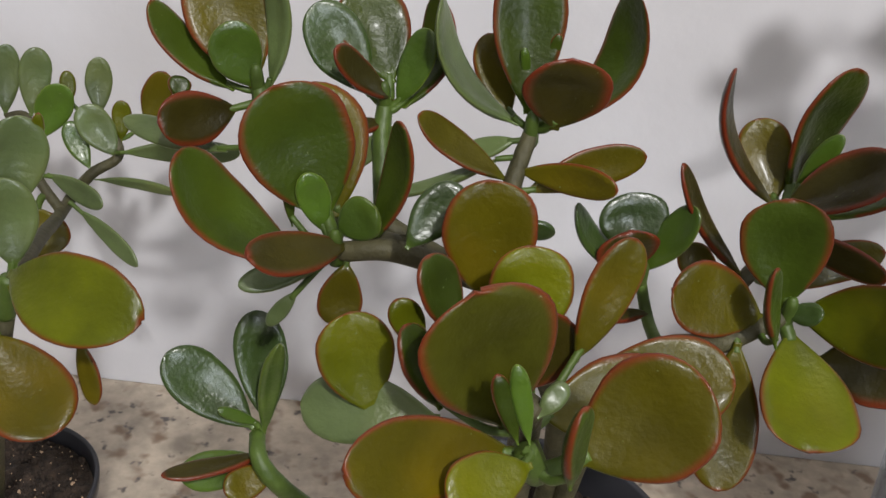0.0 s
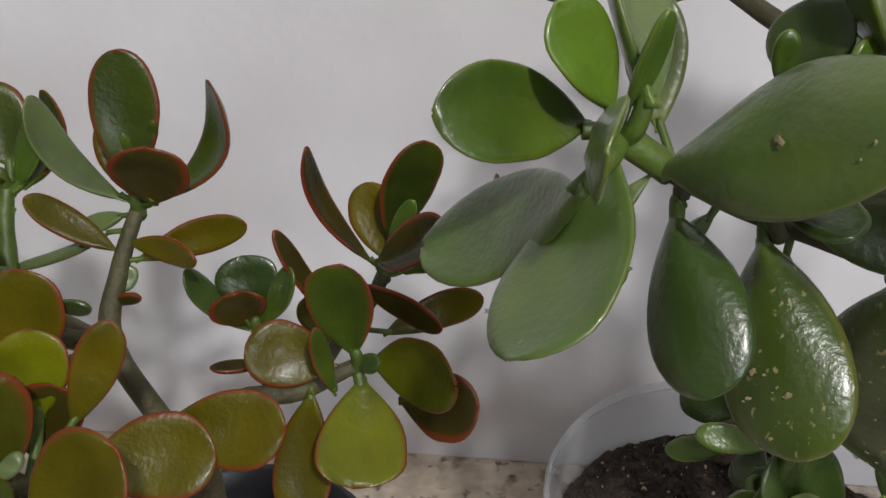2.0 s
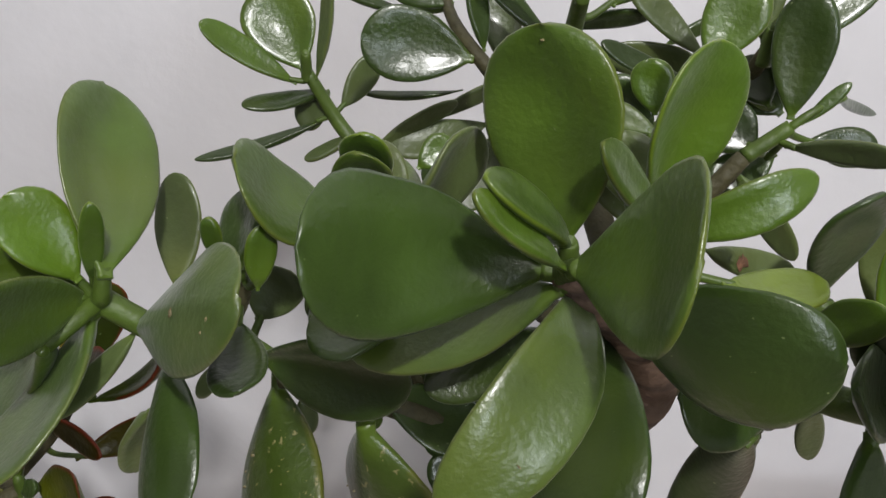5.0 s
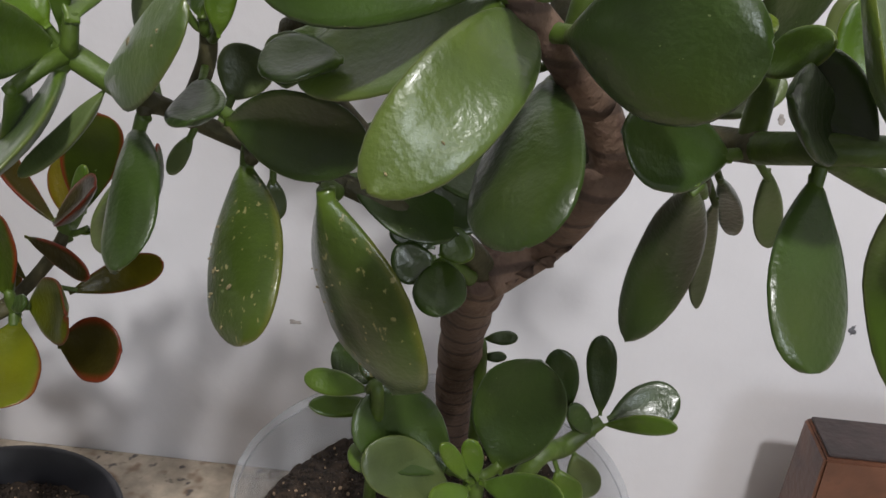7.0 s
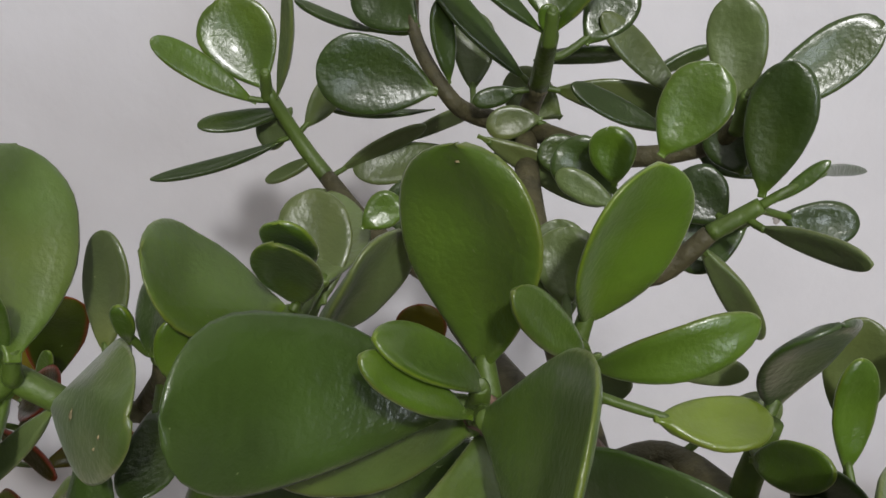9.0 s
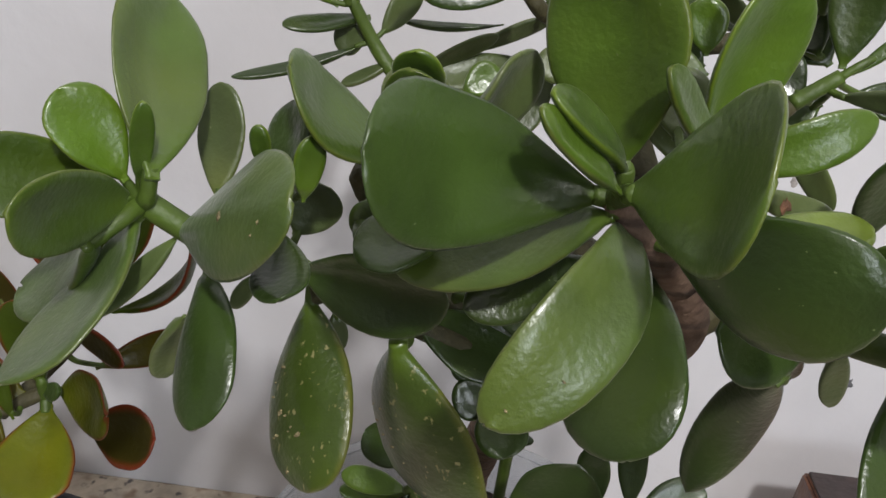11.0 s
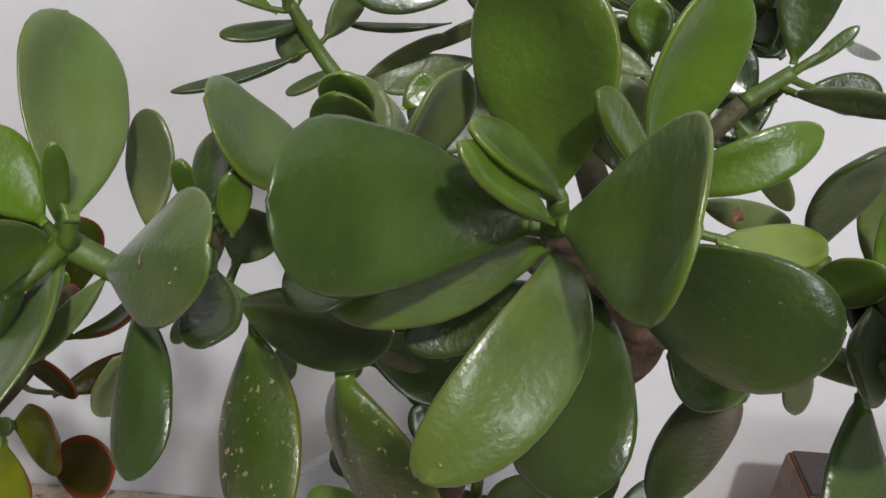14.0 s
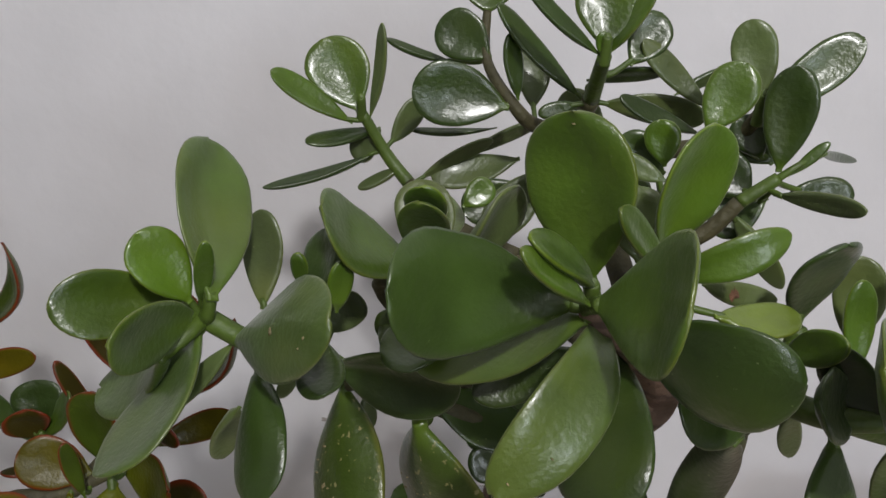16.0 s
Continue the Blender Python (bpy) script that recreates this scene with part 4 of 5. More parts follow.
# ---- the red-rimmed jade plant in the black pot ----
red_jade = thing("red_rimmed_jade_plant", (0.022, 0.318, 0.096), "green jade plant with red-rimmed fleshy leaves in a black pot", "plant")
leaf(red_jade, OLIVE, (0.1033, 0.3230, 0.3241), (0.0936, 0.3394, 0.3531), 0.0217, (-0.08, -0.88, 0.47), 0.12, 0.20)
leaf(red_jade, MAROON, (0.1015, 0.3121, 0.3274), (0.0744, 0.3116, 0.3813), 0.0130, (0.82, -0.41, 0.41), 0.35, 0.20)
leaf(red_jade, RED, (0.1073, 0.3250, 0.3294), (0.1215, 0.3245, 0.3809), 0.0280, (0.57, -0.80, -0.17), 0.15, 0.15)
leaf(red_jade, YOUNG, (0.1067, 0.3151, 0.3341), (0.1180, 0.3126, 0.3594), 0.0082, (-0.31, -0.95, 0.05), 0.12, 0.20)
leaf(red_jade, MAROON, (0.1032, 0.3080, 0.3308), (0.1328, 0.2904, 0.3582), 0.0258, (-0.74, -0.33, 0.59), 0.11, 0.35)
leaf(red_jade, RED, (0.1147, 0.3095, 0.3257), (0.1518, 0.3164, 0.3716), 0.0215, (-0.75, -0.20, 0.63), 0.50, 0.20)
leaf(red_jade, MAROON, (0.0944, 0.2954, 0.3286), (0.1335, 0.2751, 0.3215), 0.0118, (-0.44, -0.89, 0.10), 0.12, 0.20)
leaf(red_jade, OLIVE, (0.1055, 0.3067, 0.2946), (0.1489, 0.3187, 0.3100), 0.0170, (0.14, -0.94, 0.32), 0.30, 0.20)
leaf(red_jade, MAROON, (0.0912, 0.2967, 0.3043), (0.0611, 0.3023, 0.3472), 0.0105, (0.70, -0.46, 0.55), 0.20, 0.20)
leaf(red_jade, OLIVE, (0.0826, 0.3013, 0.2933), (0.0700, 0.3100, 0.3094), 0.0144, (0.03, -0.87, 0.49), 0.12, 0.20)
leaf(red_jade, RED, (0.0998, 0.2689, 0.3112), (0.0927, 0.2731, 0.3505), 0.0301, (-0.26, -0.96, 0.06), 0.09, 0.26, broad=0.70)
leaf(red_jade, LIME, (0.1055, 0.2728, 0.3059), (0.1414, 0.2394, 0.3232), 0.0292, (-0.71, -0.70, 0.13), 0.14, 0.17, broad=0.60)
leaf(red_jade, MAROON, (0.1170, 0.2729, 0.2868), (0.1500, 0.2638, 0.2923), 0.0296, (-0.30, -0.89, 0.33), 0.10, 0.25)
leaf(red_jade, LIME, (0.1021, 0.2671, 0.3014), (0.1064, 0.2262, 0.2824), 0.0355, (0.14, -0.40, 0.90), 0.12, 0.20, broad=0.74)
leaf(red_jade, OLIVE, (0.0922, 0.2672, 0.3057), (0.0581, 0.2606, 0.3189), 0.0266, (0.34, -0.81, 0.48), 0.12, 0.20)
leaf(red_jade, RED, (0.0944, 0.2524, 0.3039), (0.0875, 0.2518, 0.3356), 0.0092, (0.80, -0.57, 0.16), 0.12, 0.20)
leaf(red_jade, OLIVE, (0.0836, 0.2589, 0.3004), (0.0811, 0.2321, 0.2550), 0.0239, (-0.04, -0.86, 0.51), 0.12, 0.20)
leaf(red_jade, OLIVE, (0.0317, 0.2357, 0.2977), (0.0789, 0.2346, 0.3004), 0.0303, (-0.05, -0.77, 0.64), 0.12, 0.20)
leaf(red_jade, DARK, (0.0996, 0.2690, 0.3079), (0.1104, 0.2621, 0.3138), 0.0085, (-0.64, -0.65, 0.41), 0.12, 0.20)
leaf(red_jade, DARK, (0.0503, 0.3002, 0.3068), (0.0449, 0.3080, 0.3306), 0.0276, (0.11, -0.94, 0.33), 0.12, 0.20)
leaf(red_jade, DARK, (0.0505, 0.2960, 0.2996), (0.0243, 0.2946, 0.3302), 0.0138, (0.71, -0.39, 0.59), 0.30, 0.20)
leaf(red_jade, MAROON, (0.0483, 0.2976, 0.3026), (0.0444, 0.2932, 0.3212), 0.0250, (0.29, -0.94, -0.16), 0.12, 0.20)
leaf(red_jade, GREEN, (0.0527, 0.2974, 0.3018), (0.0688, 0.2980, 0.3317), 0.0148, (-0.61, -0.72, 0.34), 0.20, 0.20)
leaf(red_jade, MAROON, (0.0580, 0.2900, 0.2887), (0.0346, 0.2809, 0.2902), 0.0079, (0.11, -0.12, 0.99), 0.12, 0.20)
leaf(red_jade, RED, (0.0027, 0.3070, 0.3593), (-0.0010, 0.3220, 0.4146), 0.0276, (0.21, -0.94, 0.27), 0.12, 0.20)
leaf(red_jade, OLIVE, (-0.0038, 0.3151, 0.3540), (-0.0153, 0.3305, 0.3814), 0.0161, (0.16, -0.83, 0.54), 0.12, 0.20)
leaf(red_jade, PALE, (-0.0003, 0.3047, 0.3557), (-0.0304, 0.2999, 0.4012), 0.0183, (0.82, -0.25, 0.51), 0.40, 0.20)
leaf(red_jade, MAROON, (0.0127, 0.3017, 0.3571), (0.0169, 0.2916, 0.3861), 0.0321, (0.11, -0.93, -0.34), 0.12, 0.20)
leaf(red_jade, RED, (0.0119, 0.3055, 0.3558), (0.0356, 0.3164, 0.4054), 0.0229, (-0.65, -0.61, 0.45), 0.60, 0.20)
leaf(red_jade, YOUNG, (0.0020, 0.3121, 0.3680), (-0.0008, 0.3121, 0.3826), 0.0040, (0.28, -0.96, 0.05), 0.12, 0.20)
leaf(red_jade, RED, (0.0082, 0.3154, 0.3731), (0.0114, 0.3159, 0.3876), 0.0049, (0.11, -0.99, 0.01), 0.12, 0.20)
leaf(red_jade, OLIVE, (-0.0022, 0.2939, 0.3375), (-0.0360, 0.2911, 0.3619), 0.0136, (0.52, -0.56, 0.65), 0.20, 0.20)
leaf(red_jade, PALE, (-0.0040, 0.2985, 0.3455), (-0.0490, 0.2908, 0.3276), 0.0063, (-0.30, -0.33, 0.89), 0.12, 0.20)
leaf(red_jade, OLIVE, (0.0009, 0.2961, 0.3409), (0.0365, 0.2776, 0.3457), 0.0130, (-0.46, -0.89, 0.01), 0.20, 0.20)
leaf(red_jade, OLIVE, (0.0048, 0.2924, 0.3342), (0.0485, 0.3076, 0.3463), 0.0162, (0.29, -0.94, 0.16), 0.25, 0.20)
leaf(red_jade, PALE, (0.0000, 0.3020, 0.3511), (-0.0214, 0.3013, 0.3435), 0.0090, (-0.24, -0.63, 0.74), 0.12, 0.20)
leaf(red_jade, PALE, (-0.0038, 0.2894, 0.3300), (0.0051, 0.2896, 0.3255), 0.0112, (0.26, -0.84, 0.47), 0.12, 0.20)
leaf(red_jade, MAROON, (-0.0051, 0.2830, 0.3194), (0.0098, 0.2816, 0.3239), 0.0062, (-0.03, -0.98, -0.21), 0.12, 0.20)
leaf(red_jade, DARK, (-0.0562, 0.3063, 0.3614), (-0.0773, 0.3095, 0.3937), 0.0225, (0.38, -0.86, 0.34), 0.12, 0.20)
leaf(red_jade, RED, (-0.0487, 0.3092, 0.3656), (-0.0632, 0.3226, 0.3975), 0.0279, (0.29, -0.83, 0.48), 0.12, 0.20)
leaf(red_jade, MAROON, (-0.0475, 0.3062, 0.3604), (-0.0645, 0.2848, 0.3853), 0.0129, (0.89, -0.30, 0.35), 0.12, 0.20)
leaf(red_jade, YOUNG, (-0.0458, 0.3052, 0.3585), (-0.0351, 0.3090, 0.3876), 0.0137, (-0.35, -0.90, 0.25), 0.12, 0.20)
leaf(red_jade, RED, (-0.0435, 0.3050, 0.3580), (-0.0334, 0.3186, 0.3969), 0.0178, (-0.53, -0.75, 0.40), 0.50, 0.20)
leaf(red_jade, RED, (-0.0667, 0.3294, 0.3623), (-0.0804, 0.3443, 0.3835), 0.0143, (0.21, -0.73, 0.65), 0.12, 0.20)
leaf(red_jade, MAROON, (-0.0483, 0.3018, 0.3530), (-0.0677, 0.2929, 0.3532), 0.0089, (0.15, -0.31, 0.94), 0.12, 0.20)
leaf(red_jade, PALE, (-0.0463, 0.3008, 0.3511), (-0.0618, 0.2945, 0.3379), 0.0090, (-0.20, -0.77, 0.61), 0.12, 0.20)
leaf(red_jade, OLIVE, (-0.0990, 0.3012, 0.3627), (-0.1152, 0.3141, 0.4075), 0.0320, (0.37, -0.85, 0.38), 0.12, 0.20)
leaf(red_jade, GREEN, (-0.0990, 0.3012, 0.3627), (-0.1069, 0.2965, 0.3878), 0.0190, (0.52, -0.85, 0.00), 0.12, 0.20)
leaf(red_jade, PALE, (-0.0932, 0.3015, 0.3626), (-0.0926, 0.3061, 0.4059), 0.0126, (-0.47, -0.87, 0.10), 0.30, 0.20)
leaf(red_jade, RED, (-0.1065, 0.2999, 0.3614), (-0.1343, 0.2975, 0.3932), 0.0148, (0.68, -0.47, 0.56), 0.30, 0.20)
leaf(red_jade, MAROON, (-0.1048, 0.2968, 0.3558), (-0.1257, 0.2736, 0.3569), 0.0200, (0.69, -0.61, 0.39), 0.12, 0.20)
leaf(red_jade, PALE, (-0.1070, 0.2883, 0.3417), (-0.1503, 0.2978, 0.3472), 0.0114, (-0.01, -0.52, 0.85), 0.12, 0.20)
leaf(red_jade, RED, (-0.1277, 0.2962, 0.3576), (-0.1274, 0.3006, 0.3651), 0.0087, (0.45, -0.78, 0.44), 0.12, 0.20)
leaf(red_jade, OLIVE, (-0.0603, 0.2679, 0.3304), (-0.0755, 0.2784, 0.3744), 0.0376, (0.35, -0.88, 0.33), 0.12, 0.20)
leaf(red_jade, RED, (-0.0616, 0.2568, 0.3352), (-0.0768, 0.2546, 0.3820), 0.0374, (0.47, -0.88, 0.11), 0.12, 0.20)
leaf(red_jade, RED, (-0.0682, 0.2485, 0.3220), (-0.1069, 0.2412, 0.3611), 0.0288, (0.71, -0.29, 0.64), 0.40, 0.20)
leaf(red_jade, MAROON, (-0.0529, 0.2529, 0.3275), (-0.0771, 0.2173, 0.3408), 0.0160, (0.69, -0.21, 0.69), 0.12, 0.20)
leaf(red_jade, PALE, (-0.0575, 0.2506, 0.3242), (-0.0864, 0.2331, 0.3194), 0.0102, (0.17, -0.52, 0.84), 0.12, 0.20)
leaf(red_jade, RED, (-0.0478, 0.2526, 0.3264), (-0.0366, 0.2551, 0.3734), 0.0144, (-0.63, -0.75, 0.19), 0.30, 0.20)
leaf(red_jade, YOUNG, (-0.0622, 0.2542, 0.3309), (-0.0675, 0.2522, 0.3537), 0.0113, (0.47, -0.88, 0.03), 0.12, 0.20)
leaf(red_jade, RED, (-0.0733, 0.2541, 0.3321), (-0.0740, 0.2534, 0.3514), 0.0043, (0.41, -0.91, -0.02), 0.12, 0.20)
leaf(red_jade, GREEN, (-0.0572, 0.2547, 0.3311), (-0.0438, 0.2524, 0.3428), 0.0157, (-0.25, -0.96, 0.11), 0.12, 0.20)
leaf(red_jade, OLIVE, (-0.0534, 0.2500, 0.3227), (-0.0557, 0.2422, 0.3010), 0.0157, (0.26, -0.92, 0.30), 0.12, 0.20)
leaf(red_jade, PALE, (-0.0693, 0.2434, 0.3133), (-0.0795, 0.2400, 0.2998), 0.0060, (0.05, -0.98, 0.20), 0.12, 0.20)
leaf(red_jade, DARK, (-0.0305, 0.2306, 0.3415), (-0.0150, 0.2421, 0.3592), 0.0145, (0.16, -0.89, 0.44), 0.12, 0.20)
leaf(red_jade, OLIVE, (-0.0039, 0.2207, 0.3314), (-0.0060, 0.2277, 0.3692), 0.0288, (0.18, -0.97, 0.19), 0.12, 0.20)
leaf(red_jade, DARK, (0.0003, 0.2329, 0.3517), (0.0146, 0.2334, 0.3508), 0.0071, (0.02, -0.99, -0.17), 0.12, 0.20)
leaf(red_jade, LIME, (0.0101, 0.1981, 0.3325), (0.0067, 0.2062, 0.3609), 0.0241, (0.15, -0.95, 0.29), 0.12, 0.20)
leaf(red_jade, OLIVE, (0.0222, 0.1936, 0.3333), (0.0348, 0.2071, 0.3659), 0.0152, (0.36, -0.90, 0.23), 0.12, 0.20)
leaf(red_jade, MAROON, (0.0048, 0.1956, 0.3190), (0.0190, 0.2003, 0.3428), 0.0225, (-0.05, -0.97, 0.22), 0.12, 0.20)
leaf(red_jade, DUSK, (0.0051, 0.1791, 0.3205), (-0.0053, 0.1773, 0.3633), 0.0389, (0.51, -0.86, 0.09), 0.12, 0.20, broad=0.66)
leaf(red_jade, RED, (-0.0114, 0.1936, 0.3373), (-0.0199, 0.1980, 0.3597), 0.0152, (0.72, -0.58, 0.38), 0.12, 0.20)
leaf(red_jade, LIME, (-0.0344, 0.1921, 0.3079), (-0.0429, 0.2011, 0.3360), 0.0229, (0.36, -0.85, 0.38), 0.12, 0.20)
leaf(red_jade, RED, (-0.0127, 0.1793, 0.3231), (-0.0241, 0.1856, 0.3450), 0.0134, (0.71, -0.49, 0.51), 0.12, 0.20)
leaf(red_jade, LIME, (-0.0203, 0.1951, 0.3311), (-0.0281, 0.1959, 0.3457), 0.0098, (0.44, -0.86, 0.28), 0.12, 0.20)
leaf(red_jade, RED, (0.0083, 0.1571, 0.3341), (0.0017, 0.1593, 0.3527), 0.0053, (0.35, -0.91, 0.23), 0.12, 0.20)
leaf(red_jade, YOUNG, (0.0111, 0.1573, 0.3342), (0.0060, 0.1603, 0.3553), 0.0053, (0.28, -0.94, 0.20), 0.12, 0.20)
leaf(red_jade, OLIVE, (0.0074, 0.1607, 0.3285), (-0.0286, 0.1316, 0.3439), 0.0205, (0.64, -0.46, 0.62), 0.12, 0.20)
leaf(red_jade, OLIVE, (0.0232, 0.1609, 0.3272), (0.0509, 0.1667, 0.3515), 0.0309, (-0.20, -0.88, 0.44), 0.12, 0.20, broad=0.60)
leaf(red_jade, LIME, (0.0117, 0.1519, 0.3328), (-0.0067, 0.1375, 0.3335), 0.0150, (0.43, -0.51, 0.75), 0.12, 0.20)
leaf(red_jade, RED, (0.0212, 0.1500, 0.3284), (0.0222, 0.1524, 0.3516), 0.0096, (0.84, -0.53, 0.02), 0.12, 0.20)
leaf(red_jade, OLIVE, (0.0144, 0.2046, 0.3038), (0.0596, 0.2140, 0.3060), 0.0308, (0.12, -0.73, 0.67), 0.12, 0.20)
leaf(red_jade, PALE, (-0.0138, 0.1933, 0.3074), (-0.0556, 0.1945, 0.3065), 0.0208, (-0.04, -0.73, 0.68), -0.10, 0.20)
leaf(red_jade, PALE, (0.0125, 0.1653, 0.3357), (0.0189, 0.1713, 0.3429), 0.0059, (0.05, -0.79, 0.61), 0.12, 0.20)

# stems
stem(red_jade, TWIG, ((0.0220, 0.3180, 0.0900), (0.0265, 0.2647, 0.2489), (-0.0015, 0.2737, 0.3030), (-0.0015, 0.2896, 0.3301), (0.0046, 0.3038, 0.3536)), (0.0058, 0.0050, 0.0047, 0.0040, 0.0029))
stem(red_jade, STEM, ((0.0046, 0.3038, 0.3496), (0.0051, 0.3061, 0.3575)), (0.0032, 0.0022))
stem(red_jade, TWIG, ((0.0280, 0.3120, 0.0900), (0.0424, 0.2500, 0.2814), (0.0799, 0.2618, 0.2978), (0.1006, 0.2687, 0.3073)), (0.0050, 0.0043, 0.0040, 0.0029))
stem(red_jade, TWIG, ((0.0800, 0.2667, 0.2941), (0.0871, 0.2928, 0.2981), (0.1008, 0.3034, 0.3148), (0.1060, 0.3104, 0.3262)), (0.0036, 0.0032, 0.0032, 0.0029))
stem(red_jade, STEM, ((0.0630, 0.2639, 0.2833), (0.0576, 0.2876, 0.2846), (0.0525, 0.2963, 0.2999)), (0.0029, 0.0025, 0.0022))
stem(red_jade, TWIG, ((-0.0015, 0.2737, 0.3030), (-0.0353, 0.2533, 0.3265), (-0.0538, 0.2517, 0.3258), (-0.0574, 0.2517, 0.3260)), (0.0043, 0.0040, 0.0036, 0.0029))
stem(red_jade, STEM, ((-0.0459, 0.2826, 0.3201), (-0.0503, 0.2970, 0.3451), (-0.0506, 0.3054, 0.3594)), (0.0043, 0.0036, 0.0029))
stem(red_jade, TWIG, ((-0.0015, 0.2737, 0.3030), (-0.0296, 0.2793, 0.3129), (-0.0459, 0.2826, 0.3201)), (0.0043, 0.0043, 0.0043))
stem(red_jade, STEM, ((-0.0745, 0.2824, 0.3281), (-0.0893, 0.2913, 0.3449), (-0.0976, 0.3017, 0.3634)), (0.0036, 0.0036, 0.0029))
stem(red_jade, TWIG, ((-0.0355, 0.2543, 0.3283), (-0.0627, 0.2788, 0.3209), (-0.0745, 0.2824, 0.3281)), (0.0036, 0.0036, 0.0036))
stem(red_jade, TWIG, ((0.0120, 0.3080, 0.0900), (0.0104, 0.1817, 0.3145), (0.0105, 0.1689, 0.3323)), (0.0054, 0.0043, 0.0029))
stem(red_jade, STEM, ((0.0104, 0.1817, 0.3145), (0.0135, 0.1602, 0.3229), (0.0102, 0.1565, 0.3329)), (0.0036, 0.0036, 0.0029))
stem(red_jade, TWIG, ((-0.0015, 0.2737, 0.3030), (-0.0030, 0.2208, 0.3314), (-0.0040, 0.2216, 0.3329)), (0.0036, 0.0029, 0.0022))

# ---- small green jade cutting at the edge of the black pot ----
seedling = thing("jade_seedling", (-0.091, 0.252, 0.0), "small dark green jade cutting with a few oval leaves", "plant")
leaf(seedling, DARK, (-0.0924, 0.2533, 0.2391), (-0.1249, 0.2537, 0.2715), 0.0221, (0.50, -0.70, 0.51), 0.12, 0.20)
leaf(seedling, DARK, (-0.0875, 0.2549, 0.2413), (-0.0955, 0.2730, 0.2819), 0.0210, (0.38, -0.81, 0.44), 0.12, 0.20)
leaf(seedling, GREEN, (-0.0883, 0.2525, 0.2373), (-0.0802, 0.2541, 0.2815), 0.0107, (0.71, -0.70, -0.11), 0.12, 0.20)
leaf(seedling, YOUNG, (-0.0893, 0.2544, 0.2406), (-0.1038, 0.2467, 0.2526), 0.0050, (0.68, -0.58, 0.45), 0.12, 0.20)
leaf(seedling, MAROON, (-0.0861, 0.2492, 0.2314), (-0.1207, 0.2274, 0.2341), 0.0094, (0.08, -0.00, 1.00), 0.12, 0.20)
leaf(seedling, GREEN, (-0.0858, 0.2475, 0.2285), (-0.1199, 0.2409, 0.2213), 0.0161, (0.01, -0.76, 0.65), 0.12, 0.20)
leaf(seedling, OLIVE, (-0.0824, 0.2455, 0.2246), (-0.0985, 0.2316, 0.2254), 0.0136, (0.49, -0.52, 0.70), 0.12, 0.20)
stem(red_jade, STEM, ((-0.0574, 0.2517, 0.3210), (-0.0574, 0.2497, 0.3320), (-0.0574, 0.2497, 0.3350)), (0.0028, 0.0024, 0.0010), "growing_tip")
stem(red_jade, STEM, ((-0.0506, 0.3054, 0.3544), (-0.0506, 0.3034, 0.3654), (-0.0506, 0.3034, 0.3684)), (0.0028, 0.0024, 0.0010), "growing_tip")
stem(red_jade, STEM, ((0.0046, 0.3038, 0.3486), (0.0046, 0.3018, 0.3596), (0.0046, 0.3018, 0.3626)), (0.0028, 0.0024, 0.0010), "growing_tip")
stem(red_jade, STEM, ((0.1006, 0.2687, 0.3023), (0.1006, 0.2667, 0.3133), (0.1006, 0.2667, 0.3163)), (0.0028, 0.0024, 0.0010), "growing_tip")
stem(red_jade, STEM, ((0.1060, 0.3104, 0.3212), (0.1060, 0.3084, 0.3322), (0.1060, 0.3084, 0.3352)), (0.0028, 0.0024, 0.0010), "growing_tip")
stem(red_jade, STEM, ((-0.0976, 0.3017, 0.3584), (-0.0976, 0.2997, 0.3694), (-0.0976, 0.2997, 0.3724)), (0.0028, 0.0024, 0.0010), "growing_tip")
stem(red_jade, STEM, ((0.0525, 0.2963, 0.2949), (0.0525, 0.2943, 0.3059), (0.0525, 0.2943, 0.3089)), (0.0028, 0.0024, 0.0010), "growing_tip")
stem(seedling, STEM, ((-0.0200, 0.3000, 0.1000), (-0.0783, 0.2424, 0.2189), (-0.0912, 0.2525, 0.2375)), (0.0040, 0.0038, 0.0030), "stalk")

# ---- jade plant further along the counter ----
side_jade = thing("side_jade_plant", (-0.288, 0.343, 0.07), "pale green jade plant with slender stems and yellowish leaves", "plant")
leaf(side_jade, PALE, (-0.2231, 0.4146, 0.2956), (-0.2219, 0.4214, 0.3257), 0.0137, (0.44, -0.88, 0.18), 0.12, 0.20)
leaf(side_jade, PALE, (-0.2592, 0.4102, 0.2940), (-0.2534, 0.4187, 0.3291), 0.0163, (0.48, -0.87, 0.13), 0.12, 0.20)
leaf(side_jade, PALE, (-0.2726, 0.4086, 0.2934), (-0.2690, 0.4172, 0.3301), 0.0142, (0.51, -0.85, 0.15), 0.12, 0.20)
leaf(side_jade, YOUNG, (-0.2520, 0.4050, 0.2839), (-0.2374, 0.4095, 0.3135), 0.0184, (0.33, -0.94, -0.02), 0.12, 0.20)
leaf(side_jade, PALE, (-0.2114, 0.4048, 0.2772), (-0.2270, 0.4039, 0.3047), 0.0184, (0.51, -0.82, 0.26), 0.12, 0.20)
leaf(side_jade, OLIVE, (-0.1982, 0.4150, 0.2923), (-0.1871, 0.4220, 0.3205), 0.0149, (0.31, -0.94, 0.11), 0.12, 0.20)
leaf(side_jade, LIME, (-0.2403, 0.4148, 0.2988), (-0.2407, 0.4209, 0.3169), 0.0084, (0.47, -0.83, 0.29), 0.12, 0.20)
leaf(side_jade, LIME, (-0.2102, 0.4092, 0.2845), (-0.2093, 0.4142, 0.3056), 0.0101, (0.42, -0.89, 0.19), 0.12, 0.20)
